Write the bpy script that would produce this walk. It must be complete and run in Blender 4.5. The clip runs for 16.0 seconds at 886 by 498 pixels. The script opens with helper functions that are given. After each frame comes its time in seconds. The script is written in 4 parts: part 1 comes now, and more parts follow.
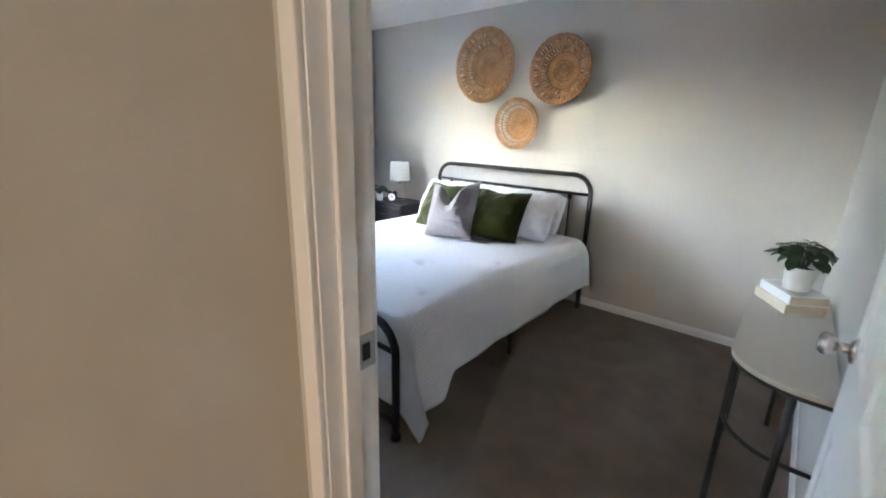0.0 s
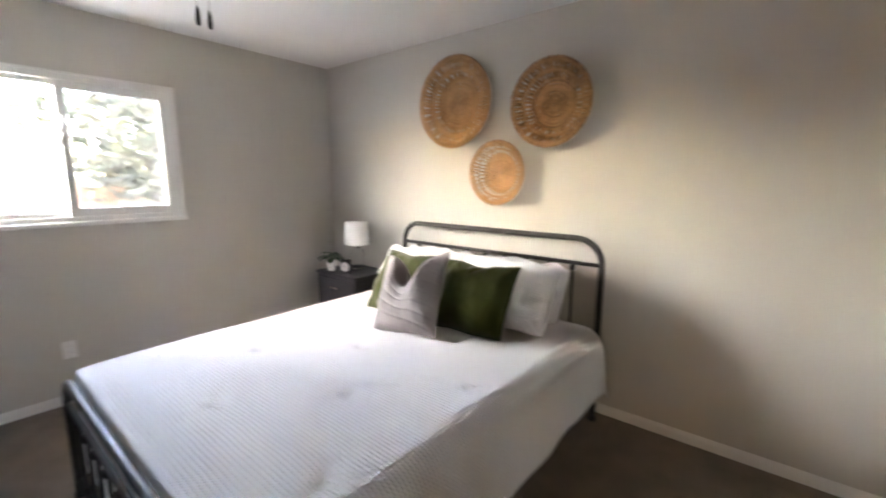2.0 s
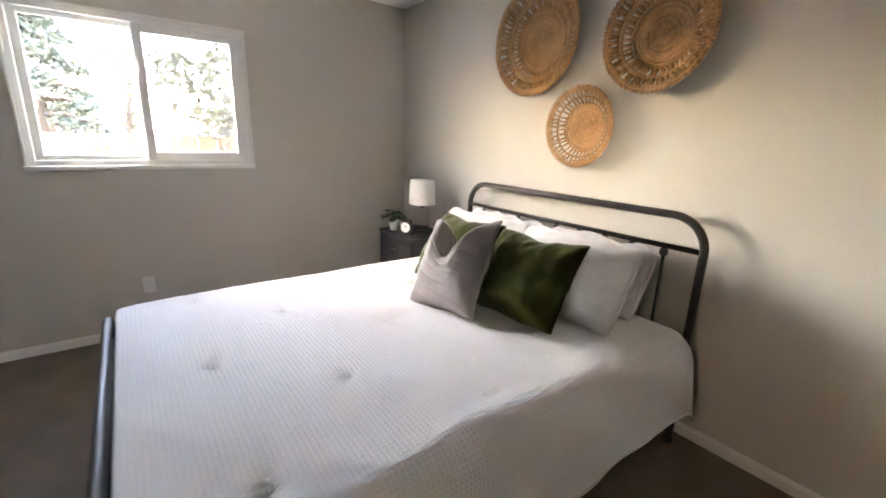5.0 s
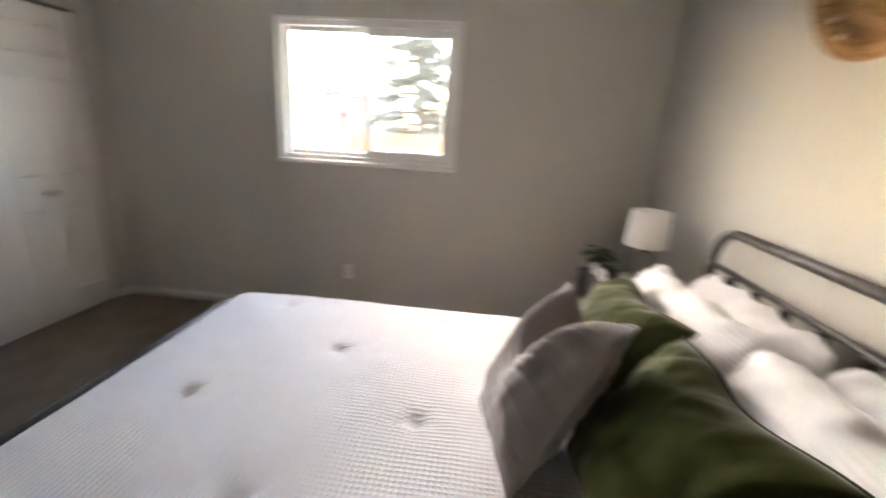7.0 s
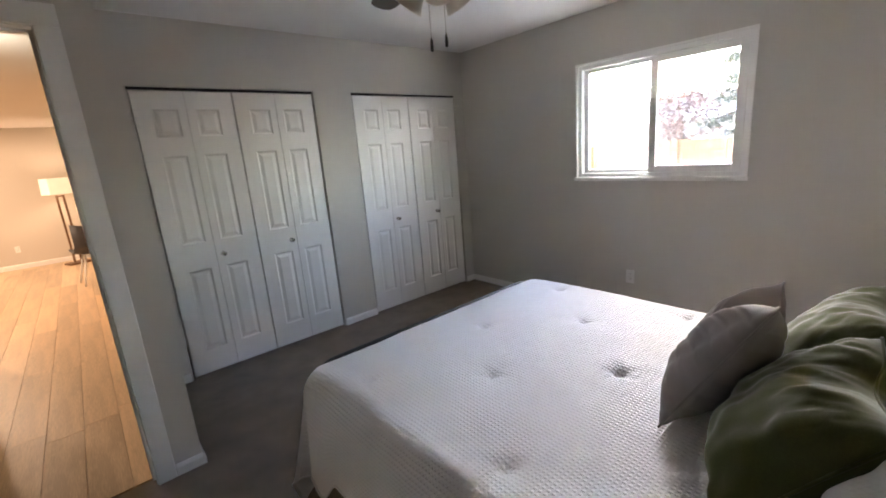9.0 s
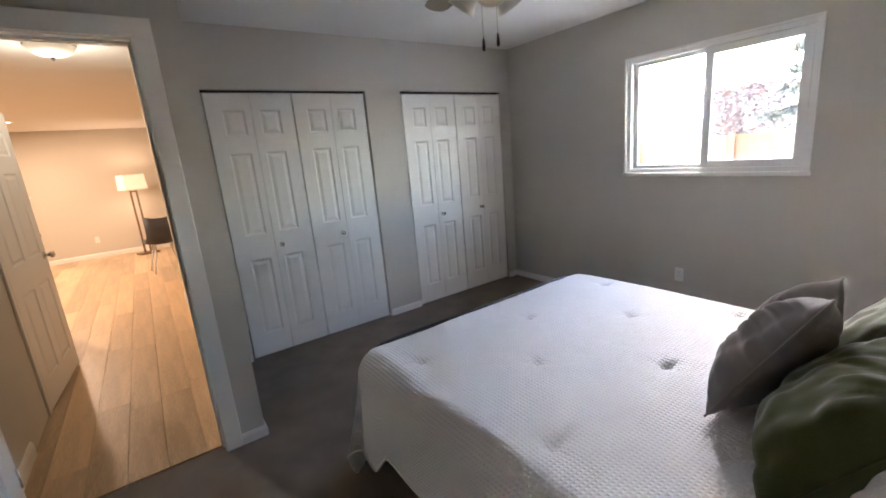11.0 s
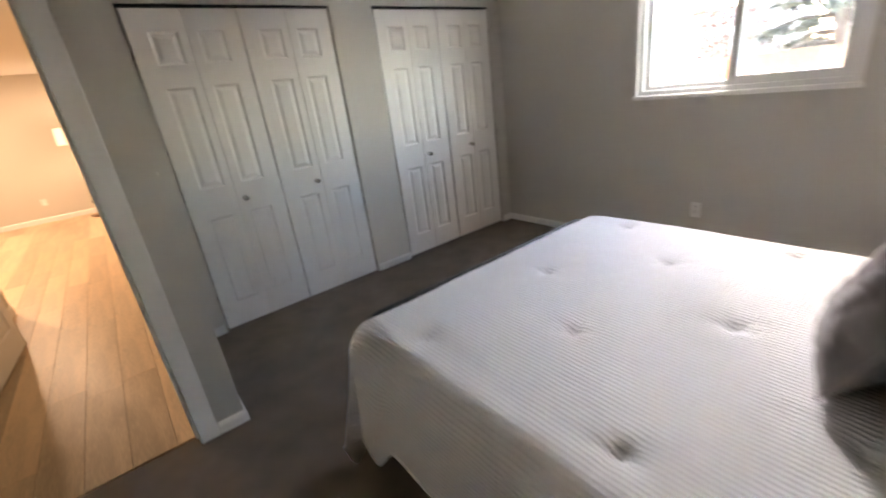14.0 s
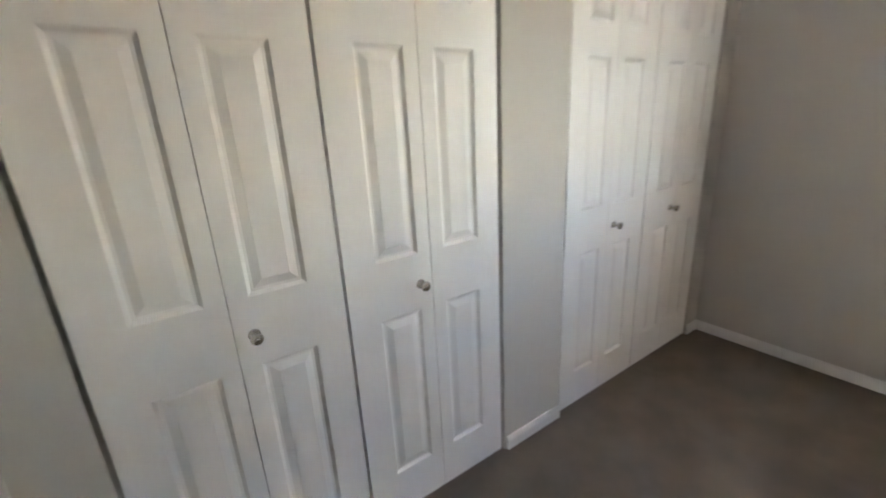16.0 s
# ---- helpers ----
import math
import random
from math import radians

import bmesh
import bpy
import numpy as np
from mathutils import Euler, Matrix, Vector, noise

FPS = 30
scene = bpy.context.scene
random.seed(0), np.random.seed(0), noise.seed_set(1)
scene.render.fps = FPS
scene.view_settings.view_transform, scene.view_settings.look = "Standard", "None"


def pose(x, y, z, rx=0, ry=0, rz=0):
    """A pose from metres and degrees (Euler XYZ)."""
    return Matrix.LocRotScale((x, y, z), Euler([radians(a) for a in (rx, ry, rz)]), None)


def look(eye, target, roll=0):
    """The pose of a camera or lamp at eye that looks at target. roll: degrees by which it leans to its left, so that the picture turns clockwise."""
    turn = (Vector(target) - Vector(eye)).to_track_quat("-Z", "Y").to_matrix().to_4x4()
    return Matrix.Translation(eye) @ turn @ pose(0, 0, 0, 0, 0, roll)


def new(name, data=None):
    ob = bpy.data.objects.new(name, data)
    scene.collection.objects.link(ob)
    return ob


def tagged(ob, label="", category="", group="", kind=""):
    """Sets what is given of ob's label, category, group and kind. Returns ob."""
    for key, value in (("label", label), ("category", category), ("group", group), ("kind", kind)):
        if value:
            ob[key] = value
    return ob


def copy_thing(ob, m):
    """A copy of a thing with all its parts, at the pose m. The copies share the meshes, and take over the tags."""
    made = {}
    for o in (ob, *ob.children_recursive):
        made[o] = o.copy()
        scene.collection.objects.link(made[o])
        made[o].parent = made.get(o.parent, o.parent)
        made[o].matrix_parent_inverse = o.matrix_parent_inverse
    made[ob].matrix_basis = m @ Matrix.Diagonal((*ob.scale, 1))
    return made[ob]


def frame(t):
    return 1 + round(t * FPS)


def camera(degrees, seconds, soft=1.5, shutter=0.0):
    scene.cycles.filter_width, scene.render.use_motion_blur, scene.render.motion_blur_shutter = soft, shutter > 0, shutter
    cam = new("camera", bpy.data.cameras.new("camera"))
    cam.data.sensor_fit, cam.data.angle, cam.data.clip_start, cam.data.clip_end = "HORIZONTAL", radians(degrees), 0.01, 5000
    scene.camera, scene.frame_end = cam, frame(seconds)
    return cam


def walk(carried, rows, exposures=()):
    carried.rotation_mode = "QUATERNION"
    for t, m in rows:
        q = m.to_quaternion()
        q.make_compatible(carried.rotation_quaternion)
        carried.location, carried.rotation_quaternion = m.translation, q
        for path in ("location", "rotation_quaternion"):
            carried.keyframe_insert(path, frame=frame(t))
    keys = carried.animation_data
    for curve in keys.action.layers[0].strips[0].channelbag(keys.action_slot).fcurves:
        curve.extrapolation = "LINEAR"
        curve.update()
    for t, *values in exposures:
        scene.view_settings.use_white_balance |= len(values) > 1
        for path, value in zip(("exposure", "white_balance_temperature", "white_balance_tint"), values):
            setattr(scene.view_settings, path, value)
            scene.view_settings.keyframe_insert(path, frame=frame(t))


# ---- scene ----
cam = camera(93.2, 16.0, soft=1.8, shutter=0.5)
EXPO = 5.35
PATH = [
    (0, (3.946, -3.332, 1.429), (2.709, -1.86, 0.881), 1.6),
    (0.5, (3.795, -3.193, 1.418), (2.597, -1.678, 0.9), 2.1),
    (1, (3.665, -2.954, 1.405), (2.489, -1.435, 0.849), 1.6),
    (1.5, (3.536, -2.697, 1.407), (2.612, -0.976, 0.975), 5.2),
    (2, (3.49, -2.458, 1.449), (2.24, -0.932, 1.122), 0.2),
    (2.5, (3.507, -2.4, 1.444), (1.933, -1.257, 0.977), -0.3),
    (3, (3.53, -2.36, 1.423), (1.937, -1.249, 0.945), -0.4),
    (3.5, (3.544, -2.345, 1.437), (2.015, -1.135, 0.99), 1.1),
    (4, (3.53, -2.313, 1.448), (1.996, -1.123, 0.966), 1.9),
    (4.2, (3.521, -2.309, 1.443), (1.991, -1.118, 0.953), 2.1),
    (6.5, (3.035, -1.152, 1.377), (1.265, -0.46, 0.753), 1.7),
    (7, (2.916, -1.006, 1.425), (1.001, -1.196, 0.881), 3.5),
    (7.5, (2.958, -0.749, 1.41), (1.622, -2.089, 0.762), 2.8),
    (8, (3.133, -0.597, 1.472), (2.073, -2.238, 1.044), -1.5),
    (8.5, (3.278, -0.509, 1.502), (2.033, -2.026, 1.115), -5.5),
    (8.7, (3.296, -0.484, 1.496), (2.021, -1.96, 1.055), -4.8),
    (10.8, (3.402, -0.436, 1.497), (2.301, -2.04, 1.032), -4.9),
    (11, (3.403, -0.424, 1.493), (2.294, -2.025, 1.039), -5.0),
    (11.5, (3.397, -0.417, 1.496), (2.23, -1.974, 1.036), -5.1),
    (12, (3.382, -0.397, 1.488), (2.106, -1.856, 0.994), -5.9),
    (12.5, (3.317, -0.389, 1.463), (1.836, -1.605, 0.89), -6.0),
    (13, (3.311, -0.408, 1.464), (1.82, -1.583, 0.834), -4.9),
    (13.5, (3.303, -0.508, 1.463), (1.935, -1.768, 0.728), -6.0),
    (14, (3.246, -0.797, 1.415), (2.132, -2.296, 0.701), -7.4),
    (14.5, (3.144, -1.221, 1.437), (2.146, -2.835, 0.807), -6.5),
    (15, (3.087, -1.701, 1.464), (2.034, -3.347, 1.037), -8.6),
    (15.5, (2.88, -2.206, 1.429), (1.75, -3.803, 1.012), -5.3),
    (16, (2.726, -2.745, 1.401), (1.645, -4.319, 0.804), -3.1),
]
LOOKS = ((0, 0.87, 5700), (1, 0.9, 5950), (2.3, 0.64, 7050), (4, 0.6, 7150), (6.5, 0.28, 7300), (7.5, 0.17, 7700), (8.5, 0.18, 7000), (11, 0.25, 6600), (12.2, 0.29, 6550), (13.5, 0.5, 7400), (14.3, 0.28, 7250), (15, 0.47, 7250), (15.5, 0.68, 7300), (16, 0.77, 7350))
walk(cam, [(t, look(e, g, r)) for t, e, g, r in PATH], exposures=[(t, EXPO + s, k, 11 if t < 2 else 17) for t, s, k in LOOKS])

# ---- world and light ----
world = bpy.data.worlds.new("world")
scene.world = world
world.use_nodes = True
wn = world.node_tree.nodes
sky = wn.new("ShaderNodeTexSky")
sky.sky_type = "NISHITA"
sky.sun_disc = False
sky.sun_elevation = radians(34)
sky.sun_rotation = radians(226)
sky.dust_density = 1.0
sky.ozone_density = 0.2
sky.air_density = 1.1
world.node_tree.links.new(sky.outputs[0], wn["Background"].inputs[0])
wn["Background"].inputs[1].default_value = 0.15

sun = new("sun", bpy.data.lights.new("sun", "SUN"))
sun.data.energy, sun.data.angle, sun.data.color = 0.0012, radians(40), (1.0, 0.97, 0.94)
sun.matrix_world = look((-27.4, -26.4, 25.7), (0, 0, 0))


def lamp(name, kind, place, watts, color, size=0.1):
    ob = new(name, bpy.data.lights.new(name, kind))
    ob.data.energy, ob.data.color = watts, color
    if kind == "POINT":
        ob.data.shadow_soft_size = size
    else:
        ob.data.shape, ob.data.size = "DISK", size
    ob.location = place
    return ob


WARM = (1.0, 0.71, 0.48)
HALL = (1.0, 0.93, 0.75)
lamp("recessed_light_lamp", "AREA", (4.86, -9.6, 2.435), 1.75, WARM, 0.14)
# second warm lamp, added to brighten the living room; no such light known
lamp("recessed_light_lamp", "AREA", (4.86, -7.2, 2.435), 1.75, WARM, 0.14)
lamp("hall_light_lamp", "POINT", (3.72, -4.62, 2.24), 0.20, HALL, 0.12)
lamp("floor_lamp_bulb", "POINT", (3.525, -10.64, 1.42), 0.30, WARM, 0.05)

# ---- helpers of shape ----


def bm_new():
    return bmesh.new()


def finish(name, bm, material, smooth=False):
    bmesh.ops.recalc_face_normals(bm, faces=bm.faces)
    me = bpy.data.meshes.new(name)
    bm.to_mesh(me)
    bm.free()
    if smooth:
        me.polygons.foreach_set("use_smooth", [True] * len(me.polygons))
    me.materials.append(material)
    return me


def part(name, bm, material, parent=None, label="", smooth=False, m=None):
    ob = new(name, finish(name, bm, material, smooth))
    if parent is not None:
        ob.parent = parent
    if m is not None:
        ob.matrix_basis = m
    return tagged(ob, label)


def thing(name, label, category, m, group=""):
    return tagged(_at(new(name), m), label, category, group)


def _at(ob, m):
    ob.matrix_basis = m
    ob.empty_display_size = 0.1
    return ob


def structure(name, bm, material, label, category, smooth=False):
    return tagged(new(name, finish(name, bm, material, smooth)), label, category, kind="structure")


def box(bm, x0, x1, y0, y1, z0, z1, bevel=0.0, seg=2):
    m = Matrix.LocRotScale(((x0 + x1) / 2, (y0 + y1) / 2, (z0 + z1) / 2), None, (abs(x1 - x0), abs(y1 - y0), abs(z1 - z0)))
    r = bmesh.ops.create_cube(bm, size=1, matrix=m)
    if bevel:
        edges = list({e for v in r["verts"] for e in v.link_edges})
        bmesh.ops.bevel(bm, geom=edges, offset=bevel, segments=seg, profile=0.5, affect="EDGES")
    return bm


def tube(bm, pts, radius, seg=10, closed=False, cap=True):
    pts = [Vector(p) for p in pts]
    n = len(pts)
    rad = radius if callable(radius) else (lambda k: radius)
    rings = []
    ref = None
    for i, p in enumerate(pts):
        a = pts[(i - 1) % n] if (i or closed) else p
        b = pts[(i + 1) % n] if (i < n - 1 or closed) else p
        d = (b - a).normalized()
        if ref is None:
            ref = d.orthogonal().normalized()
        ref = (ref - d * ref.dot(d)).normalized()
        side = d.cross(ref)
        r = rad(i / max(1, n - 1))
        rings.append([bm.verts.new(p + (ref * math.cos(2 * math.pi * k / seg) + side * math.sin(2 * math.pi * k / seg)) * r) for k in range(seg)])
    last = n if closed else n - 1
    for i in range(last):
        A, B = rings[i], rings[(i + 1) % n]
        for k in range(seg):
            bm.faces.new((A[k], A[(k + 1) % seg], B[(k + 1) % seg], B[k]))
    if cap and not closed:
        bm.faces.new(rings[0][::-1])
        bm.faces.new(rings[-1])
    return bm


def lathe(bm, profile, seg=24, m=None):
    rings = []
    for r, z in profile:
        if r < 1e-5:
            rings.append([bm.verts.new((0, 0, z))])
        else:
            rings.append([bm.verts.new((r * math.cos(2 * math.pi * k / seg), r * math.sin(2 * math.pi * k / seg), z)) for k in range(seg)])
    for A, B in zip(rings, rings[1:]):
        for k in range(seg):
            a, b, c, d = A[k % len(A)], A[(k + 1) % len(A)], B[(k + 1) % len(B)], B[k % len(B)]
            f = [v for i, v in enumerate((a, b, c, d)) if v not in (a, b, c, d)[:i]]
            if len(f) > 2:
                bm.faces.new(f)
    if m is not None:
        bmesh.ops.transform(bm, matrix=m, verts=[v for R in rings for v in R])
    return bm


def arc(cx, cz, r, a0, a1, n=8):
    return [(cx + r * math.cos(radians(a0 + (a1 - a0) * i / n)), cz + r * math.sin(radians(a0 + (a1 - a0) * i / n))) for i in range(n + 1)]


def wall_x(bm, y0, y1, x0, x1, z1, holes=()):
    """A wall along x between y0 and y1, with holes (x0, x1, z0, z1)."""
    at = x0
    for a, b, lo, hi in sorted(holes):
        box(bm, at, a, y0, y1, 0, z1)
        if lo > 0:
            box(bm, a, b, y0, y1, 0, lo)
        box(bm, a, b, y0, y1, hi, z1)
        at = b
    box(bm, at, x1, y0, y1, 0, z1)
    return bm


def wall_y(bm, x0, x1, y0, y1, z1, holes=()):
    at = y0
    for a, b, lo, hi in sorted(holes):
        box(bm, x0, x1, at, a, 0, z1)
        if lo > 0:
            box(bm, x0, x1, a, b, 0, lo)
        box(bm, x0, x1, a, b, hi, z1)
        at = b
    box(bm, x0, x1, at, y1, 0, z1)
    return bm


# ---- materials ----


def material(name, color, rough=0.6, var=0.08, scale=6.0, grain=120.0, bump=0.1, metal=0.0, sheen=0.0, depth=0.004, stretch=None, spec=0.5, island=False, random_value=0.0, coarse=None):
    m = bpy.data.materials.new(name)
    m.use_nodes = True
    nt = m.node_tree
    N, L = nt.nodes, nt.links
    p = N["Principled BSDF"]
    p.inputs["Roughness"].default_value = rough
    p.inputs["Metallic"].default_value = metal
    p.inputs["Specular IOR Level"].default_value = spec
    if sheen:
        p.inputs["Sheen Weight"].default_value = sheen
        p.inputs["Sheen Roughness"].default_value = 0.4
    co = N.new("ShaderNodeTexCoord")
    mp = N.new("ShaderNodeMapping")
    if stretch:
        mp.inputs["Scale"].default_value = stretch
    L.new(co.outputs["Object"], mp.inputs[0])
    n1 = N.new("ShaderNodeTexNoise")
    n1.inputs["Scale"].default_value, n1.inputs["Detail"].default_value = scale, 5
    n2 = N.new("ShaderNodeTexNoise")
    n2.inputs["Scale"].default_value, n2.inputs["Detail"].default_value = grain, 3
    L.new(mp.outputs[0], n1.inputs["Vector"])
    L.new(mp.outputs[0], n2.inputs["Vector"])
    mix = N.new("ShaderNodeMath")
    mix.operation = "MULTIPLY_ADD"
    mix.inputs[1].default_value = 0.45
    L.new(n2.outputs[0], mix.inputs[0])
    half = N.new("ShaderNodeMath")
    half.operation = "MULTIPLY"
    half.inputs[1].default_value = 0.55
    L.new(n1.outputs[0], half.inputs[0])
    L.new(half.outputs[0], mix.inputs[2])
    fac = mix.outputs[0]
    if random_value or island:
        src = N.new("ShaderNodeNewGeometry").outputs["Random Per Island"] if island else N.new("ShaderNodeObjectInfo").outputs["Random"]
        ad = N.new("ShaderNodeMath")
        ad.operation = "MULTIPLY_ADD"
        ad.inputs[1].default_value = random_value
        L.new(src, ad.inputs[0])
        L.new(fac, ad.inputs[2])
        sb = N.new("ShaderNodeMath")
        sb.operation = "SUBTRACT"
        sb.inputs[1].default_value = random_value / 2
        L.new(ad.outputs[0], sb.inputs[0])
        fac = sb.outputs[0]
    ramp = N.new("ShaderNodeValToRGB")
    c = Vector(color)
    other = Vector(coarse) if coarse else c
    ramp.color_ramp.elements[0].position, ramp.color_ramp.elements[1].position = 0.3, 0.7
    ramp.color_ramp.elements[0].color = (*(other * (1 - var)), 1)
    ramp.color_ramp.elements[1].color = (*(min(0.95, v * (1 + var)) for v in c), 1)
    L.new(fac, ramp.inputs[0])
    L.new(ramp.outputs[0], p.inputs["Base Color"])
    rr = N.new("ShaderNodeMapRange")
    rr.inputs["To Min"].default_value, rr.inputs["To Max"].default_value = max(0.02, rough - 0.08), min(1, rough + 0.08)
    L.new(n1.outputs[0], rr.inputs[0])
    L.new(rr.outputs[0], p.inputs["Roughness"])
    if bump:
        b = N.new("ShaderNodeBump")
        b.inputs["Strength"].default_value, b.inputs["Distance"].default_value = bump, depth
        L.new(n2.outputs[0], b.inputs["Height"])
        L.new(b.outputs[0], p.inputs["Normal"])
    return m


def waffle(m, period, strength, depth=0.004, lines=False):
    """Adds a woven waffle relief to a cloth material."""
    nt = m.node_tree
    N, L = nt.nodes, nt.links
    co = N.new("ShaderNodeTexCoord")
    nz = N.new("ShaderNodeTexNoise")
    nz.inputs["Scale"].default_value = 9
    add = N.new("ShaderNodeMixRGB")
    add.blend_type = "ADD"
    add.inputs[0].default_value = 0.006
    L.new(co.outputs["UV"], add.inputs[1])
    L.new(co.outputs["UV"], nz.inputs["Vector"])
    L.new(nz.outputs["Color"], add.inputs[2])
    hs = []
    for axis in ("X", "Y"):
        w = N.new("ShaderNodeTexWave")
        w.bands_direction = axis
        w.inputs["Scale"].default_value = 0.314 / period
        w.inputs["Distortion"].default_value = 0.0
        L.new(add.outputs[0], w.inputs["Vector"])
        hs.append(w)
    mx = N.new("ShaderNodeMath")
    mx.operation = "MAXIMUM"
    sc = N.new("ShaderNodeMath")
    sc.operation = "MULTIPLY"
    sc.inputs[1].default_value = 0.6 if lines else 1.0
    L.new(hs[0].outputs["Fac"], sc.inputs[0])
    L.new(sc.outputs[0], mx.inputs[0])
    L.new(hs[1].outputs["Fac"], mx.inputs[1])
    b = N.new("ShaderNodeBump")
    b.inputs["Strength"].default_value, b.inputs["Distance"].default_value = strength, depth
    L.new(mx.outputs[0], b.inputs["Height"])
    old = nt.nodes["Principled BSDF"].inputs["Normal"].links
    if old:
        L.new(old[0].from_socket, b.inputs["Normal"])
    L.new(b.outputs[0], nt.nodes["Principled BSDF"].inputs["Normal"])
    return m


def glass(name, rough=0.0, tint=(1, 1, 1), ior=1.45):
    m = bpy.data.materials.new(name)
    m.use_nodes = True
    p = m.node_tree.nodes["Principled BSDF"]
    p.inputs["Base Color"].default_value = (*tint, 1)
    p.inputs["Transmission Weight"].default_value = 1
    p.inputs["Roughness"].default_value = rough
    p.inputs["IOR"].default_value = ior
    return m


def glow(name, color, strength, base=(0.8, 0.8, 0.8)):
    m = material(name, base, 0.6, bump=0)
    p = m.node_tree.nodes["Principled BSDF"]
    p.inputs["Emission Color"].default_value = (*color, 1)
    p.inputs["Emission Strength"].default_value = strength
    return m


M_WALL = material("greige_wall_paint", (0.555, 0.53, 0.478), 0.75, 0.02, 1.6, 160, 0.12, depth=0.002)
M_HALLWALL = material("beige_hall_paint", (0.57, 0.535, 0.47), 0.75, 0.02, 1.6, 160, 0.12, depth=0.002)
M_CEIL = material("white_ceiling_paint", (0.80, 0.79, 0.77), 0.9, 0.02, 2, 90, 0.3, depth=0.004)
M_TRIM = material("white_trim_paint", (0.80, 0.79, 0.76), 0.42, 0.02, 3, 60, 0.05, depth=0.001)
M_DOOR = material("white_door_paint", (0.80, 0.785, 0.755), 0.4, 0.02, 4, 70, 0.07, depth=0.001, stretch=(1, 1, 0.15))
M_CARPET = material("taupe_carpet", (0.228, 0.183, 0.143), 0.97, 0.22, 5.0, 230, 1.0, depth=0.012, sheen=0.1, spec=0.1)
for k, e in zip((0.36, 0.64), M_CARPET.node_tree.nodes["Color Ramp"].color_ramp.elements):
    e.position = k
M_OAK = material("light_oak_plank", (0.58, 0.41, 0.25), 0.38, 0.22, 3.0, 30, 0.06, depth=0.001, stretch=(6, 0.5, 6), random_value=0.3, coarse=(0.50, 0.36, 0.22))
M_OAKFAR = material("light_oak_floor", (0.58, 0.44, 0.29), 0.4, 0.2, 3.0, 30, 0.05, depth=0.001, stretch=(6, 0.5, 6), random_value=0.3, island=True, coarse=(0.50, 0.37, 0.24))
M_BLACK = material("black_iron", (0.014, 0.012, 0.011), 0.46, 0.2, 20, 220, 0.12, metal=0.0, depth=0.001)
# near-black: shade of small holes put into colour, also the closet track
M_DARK = material("hole_shade_and_track_black", (0.012, 0.011, 0.010), 0.8, 0.2, 10, 80, 0.1)
M_QUILT = waffle(material("white_waffle_cotton", (0.78, 0.775, 0.785), 0.85, 0.015, 3, 50, 0.15, sheen=0.15, depth=0.004, spec=0.2), 0.0155, 0.72, 0.0048)
M_SHAM = waffle(material("white_waffle_sham", (0.78, 0.775, 0.785), 0.85, 0.015, 3, 50, 0.15, sheen=0.15, depth=0.003, spec=0.2), 0.014, 0.32, 0.004)
M_LINEN = material("white_pillow_cotton", (0.76, 0.75, 0.76), 0.88, 0.02, 4, 300, 0.2, sheen=0.1, depth=0.001, spec=0.2)
M_VELVET = material("olive_green_velvet", (0.048, 0.056, 0.013), 0.8, 0.18, 5, 200, 0.15, sheen=0.20, depth=0.001, spec=0.2)
M_GREY = material("mauve_grey_linen", (0.265, 0.244, 0.242), 0.9, 0.07, 5, 350, 0.35, sheen=0.2, depth=0.001, spec=0.2)
M_STRAW = material("woven_seagrass", (0.46, 0.27, 0.13), 0.8, 0.25, 10, 90, 0.7, depth=0.004, random_value=0.14, island=True, coarse=(0.37, 0.205, 0.09))
M_STRAWD = material("woven_brown_seagrass", (0.41, 0.23, 0.11), 0.8, 0.35, 10, 90, 0.7, depth=0.004, random_value=0.25, island=True, coarse=(0.29, 0.155, 0.065))
M_NIGHT = material("black_painted_wood", (0.022, 0.022, 0.025), 0.5, 0.15, 8, 60, 0.1, depth=0.001, stretch=(1, 1, 0.2))
M_SHADE = material("white_fabric_shade", (0.82, 0.80, 0.76), 0.9, 0.02, 6, 400, 0.25, depth=0.001)
M_SHADE.node_tree.nodes["Principled BSDF"].inputs["Transmission Weight"].default_value = 0.0
M_GLASS = glass("clear_glass", 0.0, (1, 1, 1), 1.12)
# slight grey in the glass colour dims the bright view outdoors
M_PANE = glass("view_dimming_glass", 0.0, (0.90, 0.91, 0.91), 1.02)
M_CHROME = material("brushed_nickel", (0.60, 0.57, 0.53), 0.26, 0.05, 12, 200, 0.05, metal=1.0, depth=0.0005)
M_STONE = material("cream_stone_top", (0.52, 0.48, 0.40), 0.42, 0.02, 7, 40, 0.03, depth=0.0006)
M_POT = material("white_ceramic", (0.82, 0.81, 0.79), 0.3, 0.02, 6, 60, 0.03, depth=0.0008)
M_SOIL = material("dark_soil", (0.03, 0.022, 0.016), 0.95, 0.4, 30, 120, 0.8)
M_LEAF = material("dark_green_leaf", (0.030, 0.060, 0.024), 0.42, 0.4, 9, 70, 0.12, depth=0.001, random_value=0.5, island=True)
M_PAGE = material("cream_book_pages", (0.74, 0.64, 0.48), 0.85, 0.06, 8, 40, 0.3, depth=0.001, stretch=(1, 1, 30))
M_BOOKW = material("white_book_cover", (0.82, 0.81, 0.80), 0.5, 0.02, 6, 100, 0.04, depth=0.0005)
M_BOOKC = material("cream_book_cover", (0.74, 0.66, 0.50), 0.6, 0.03, 6, 100, 0.05, depth=0.0005)
M_BLADE = material("brown_wood_blade", (0.11, 0.045, 0.022), 0.35, 0.3, 5, 60, 0.05, depth=0.001, stretch=(1, 8, 8))
M_FROST = material("frosted_glass_shade", (0.80, 0.76, 0.68), 0.35, 0.03, 5, 80, 0.03)
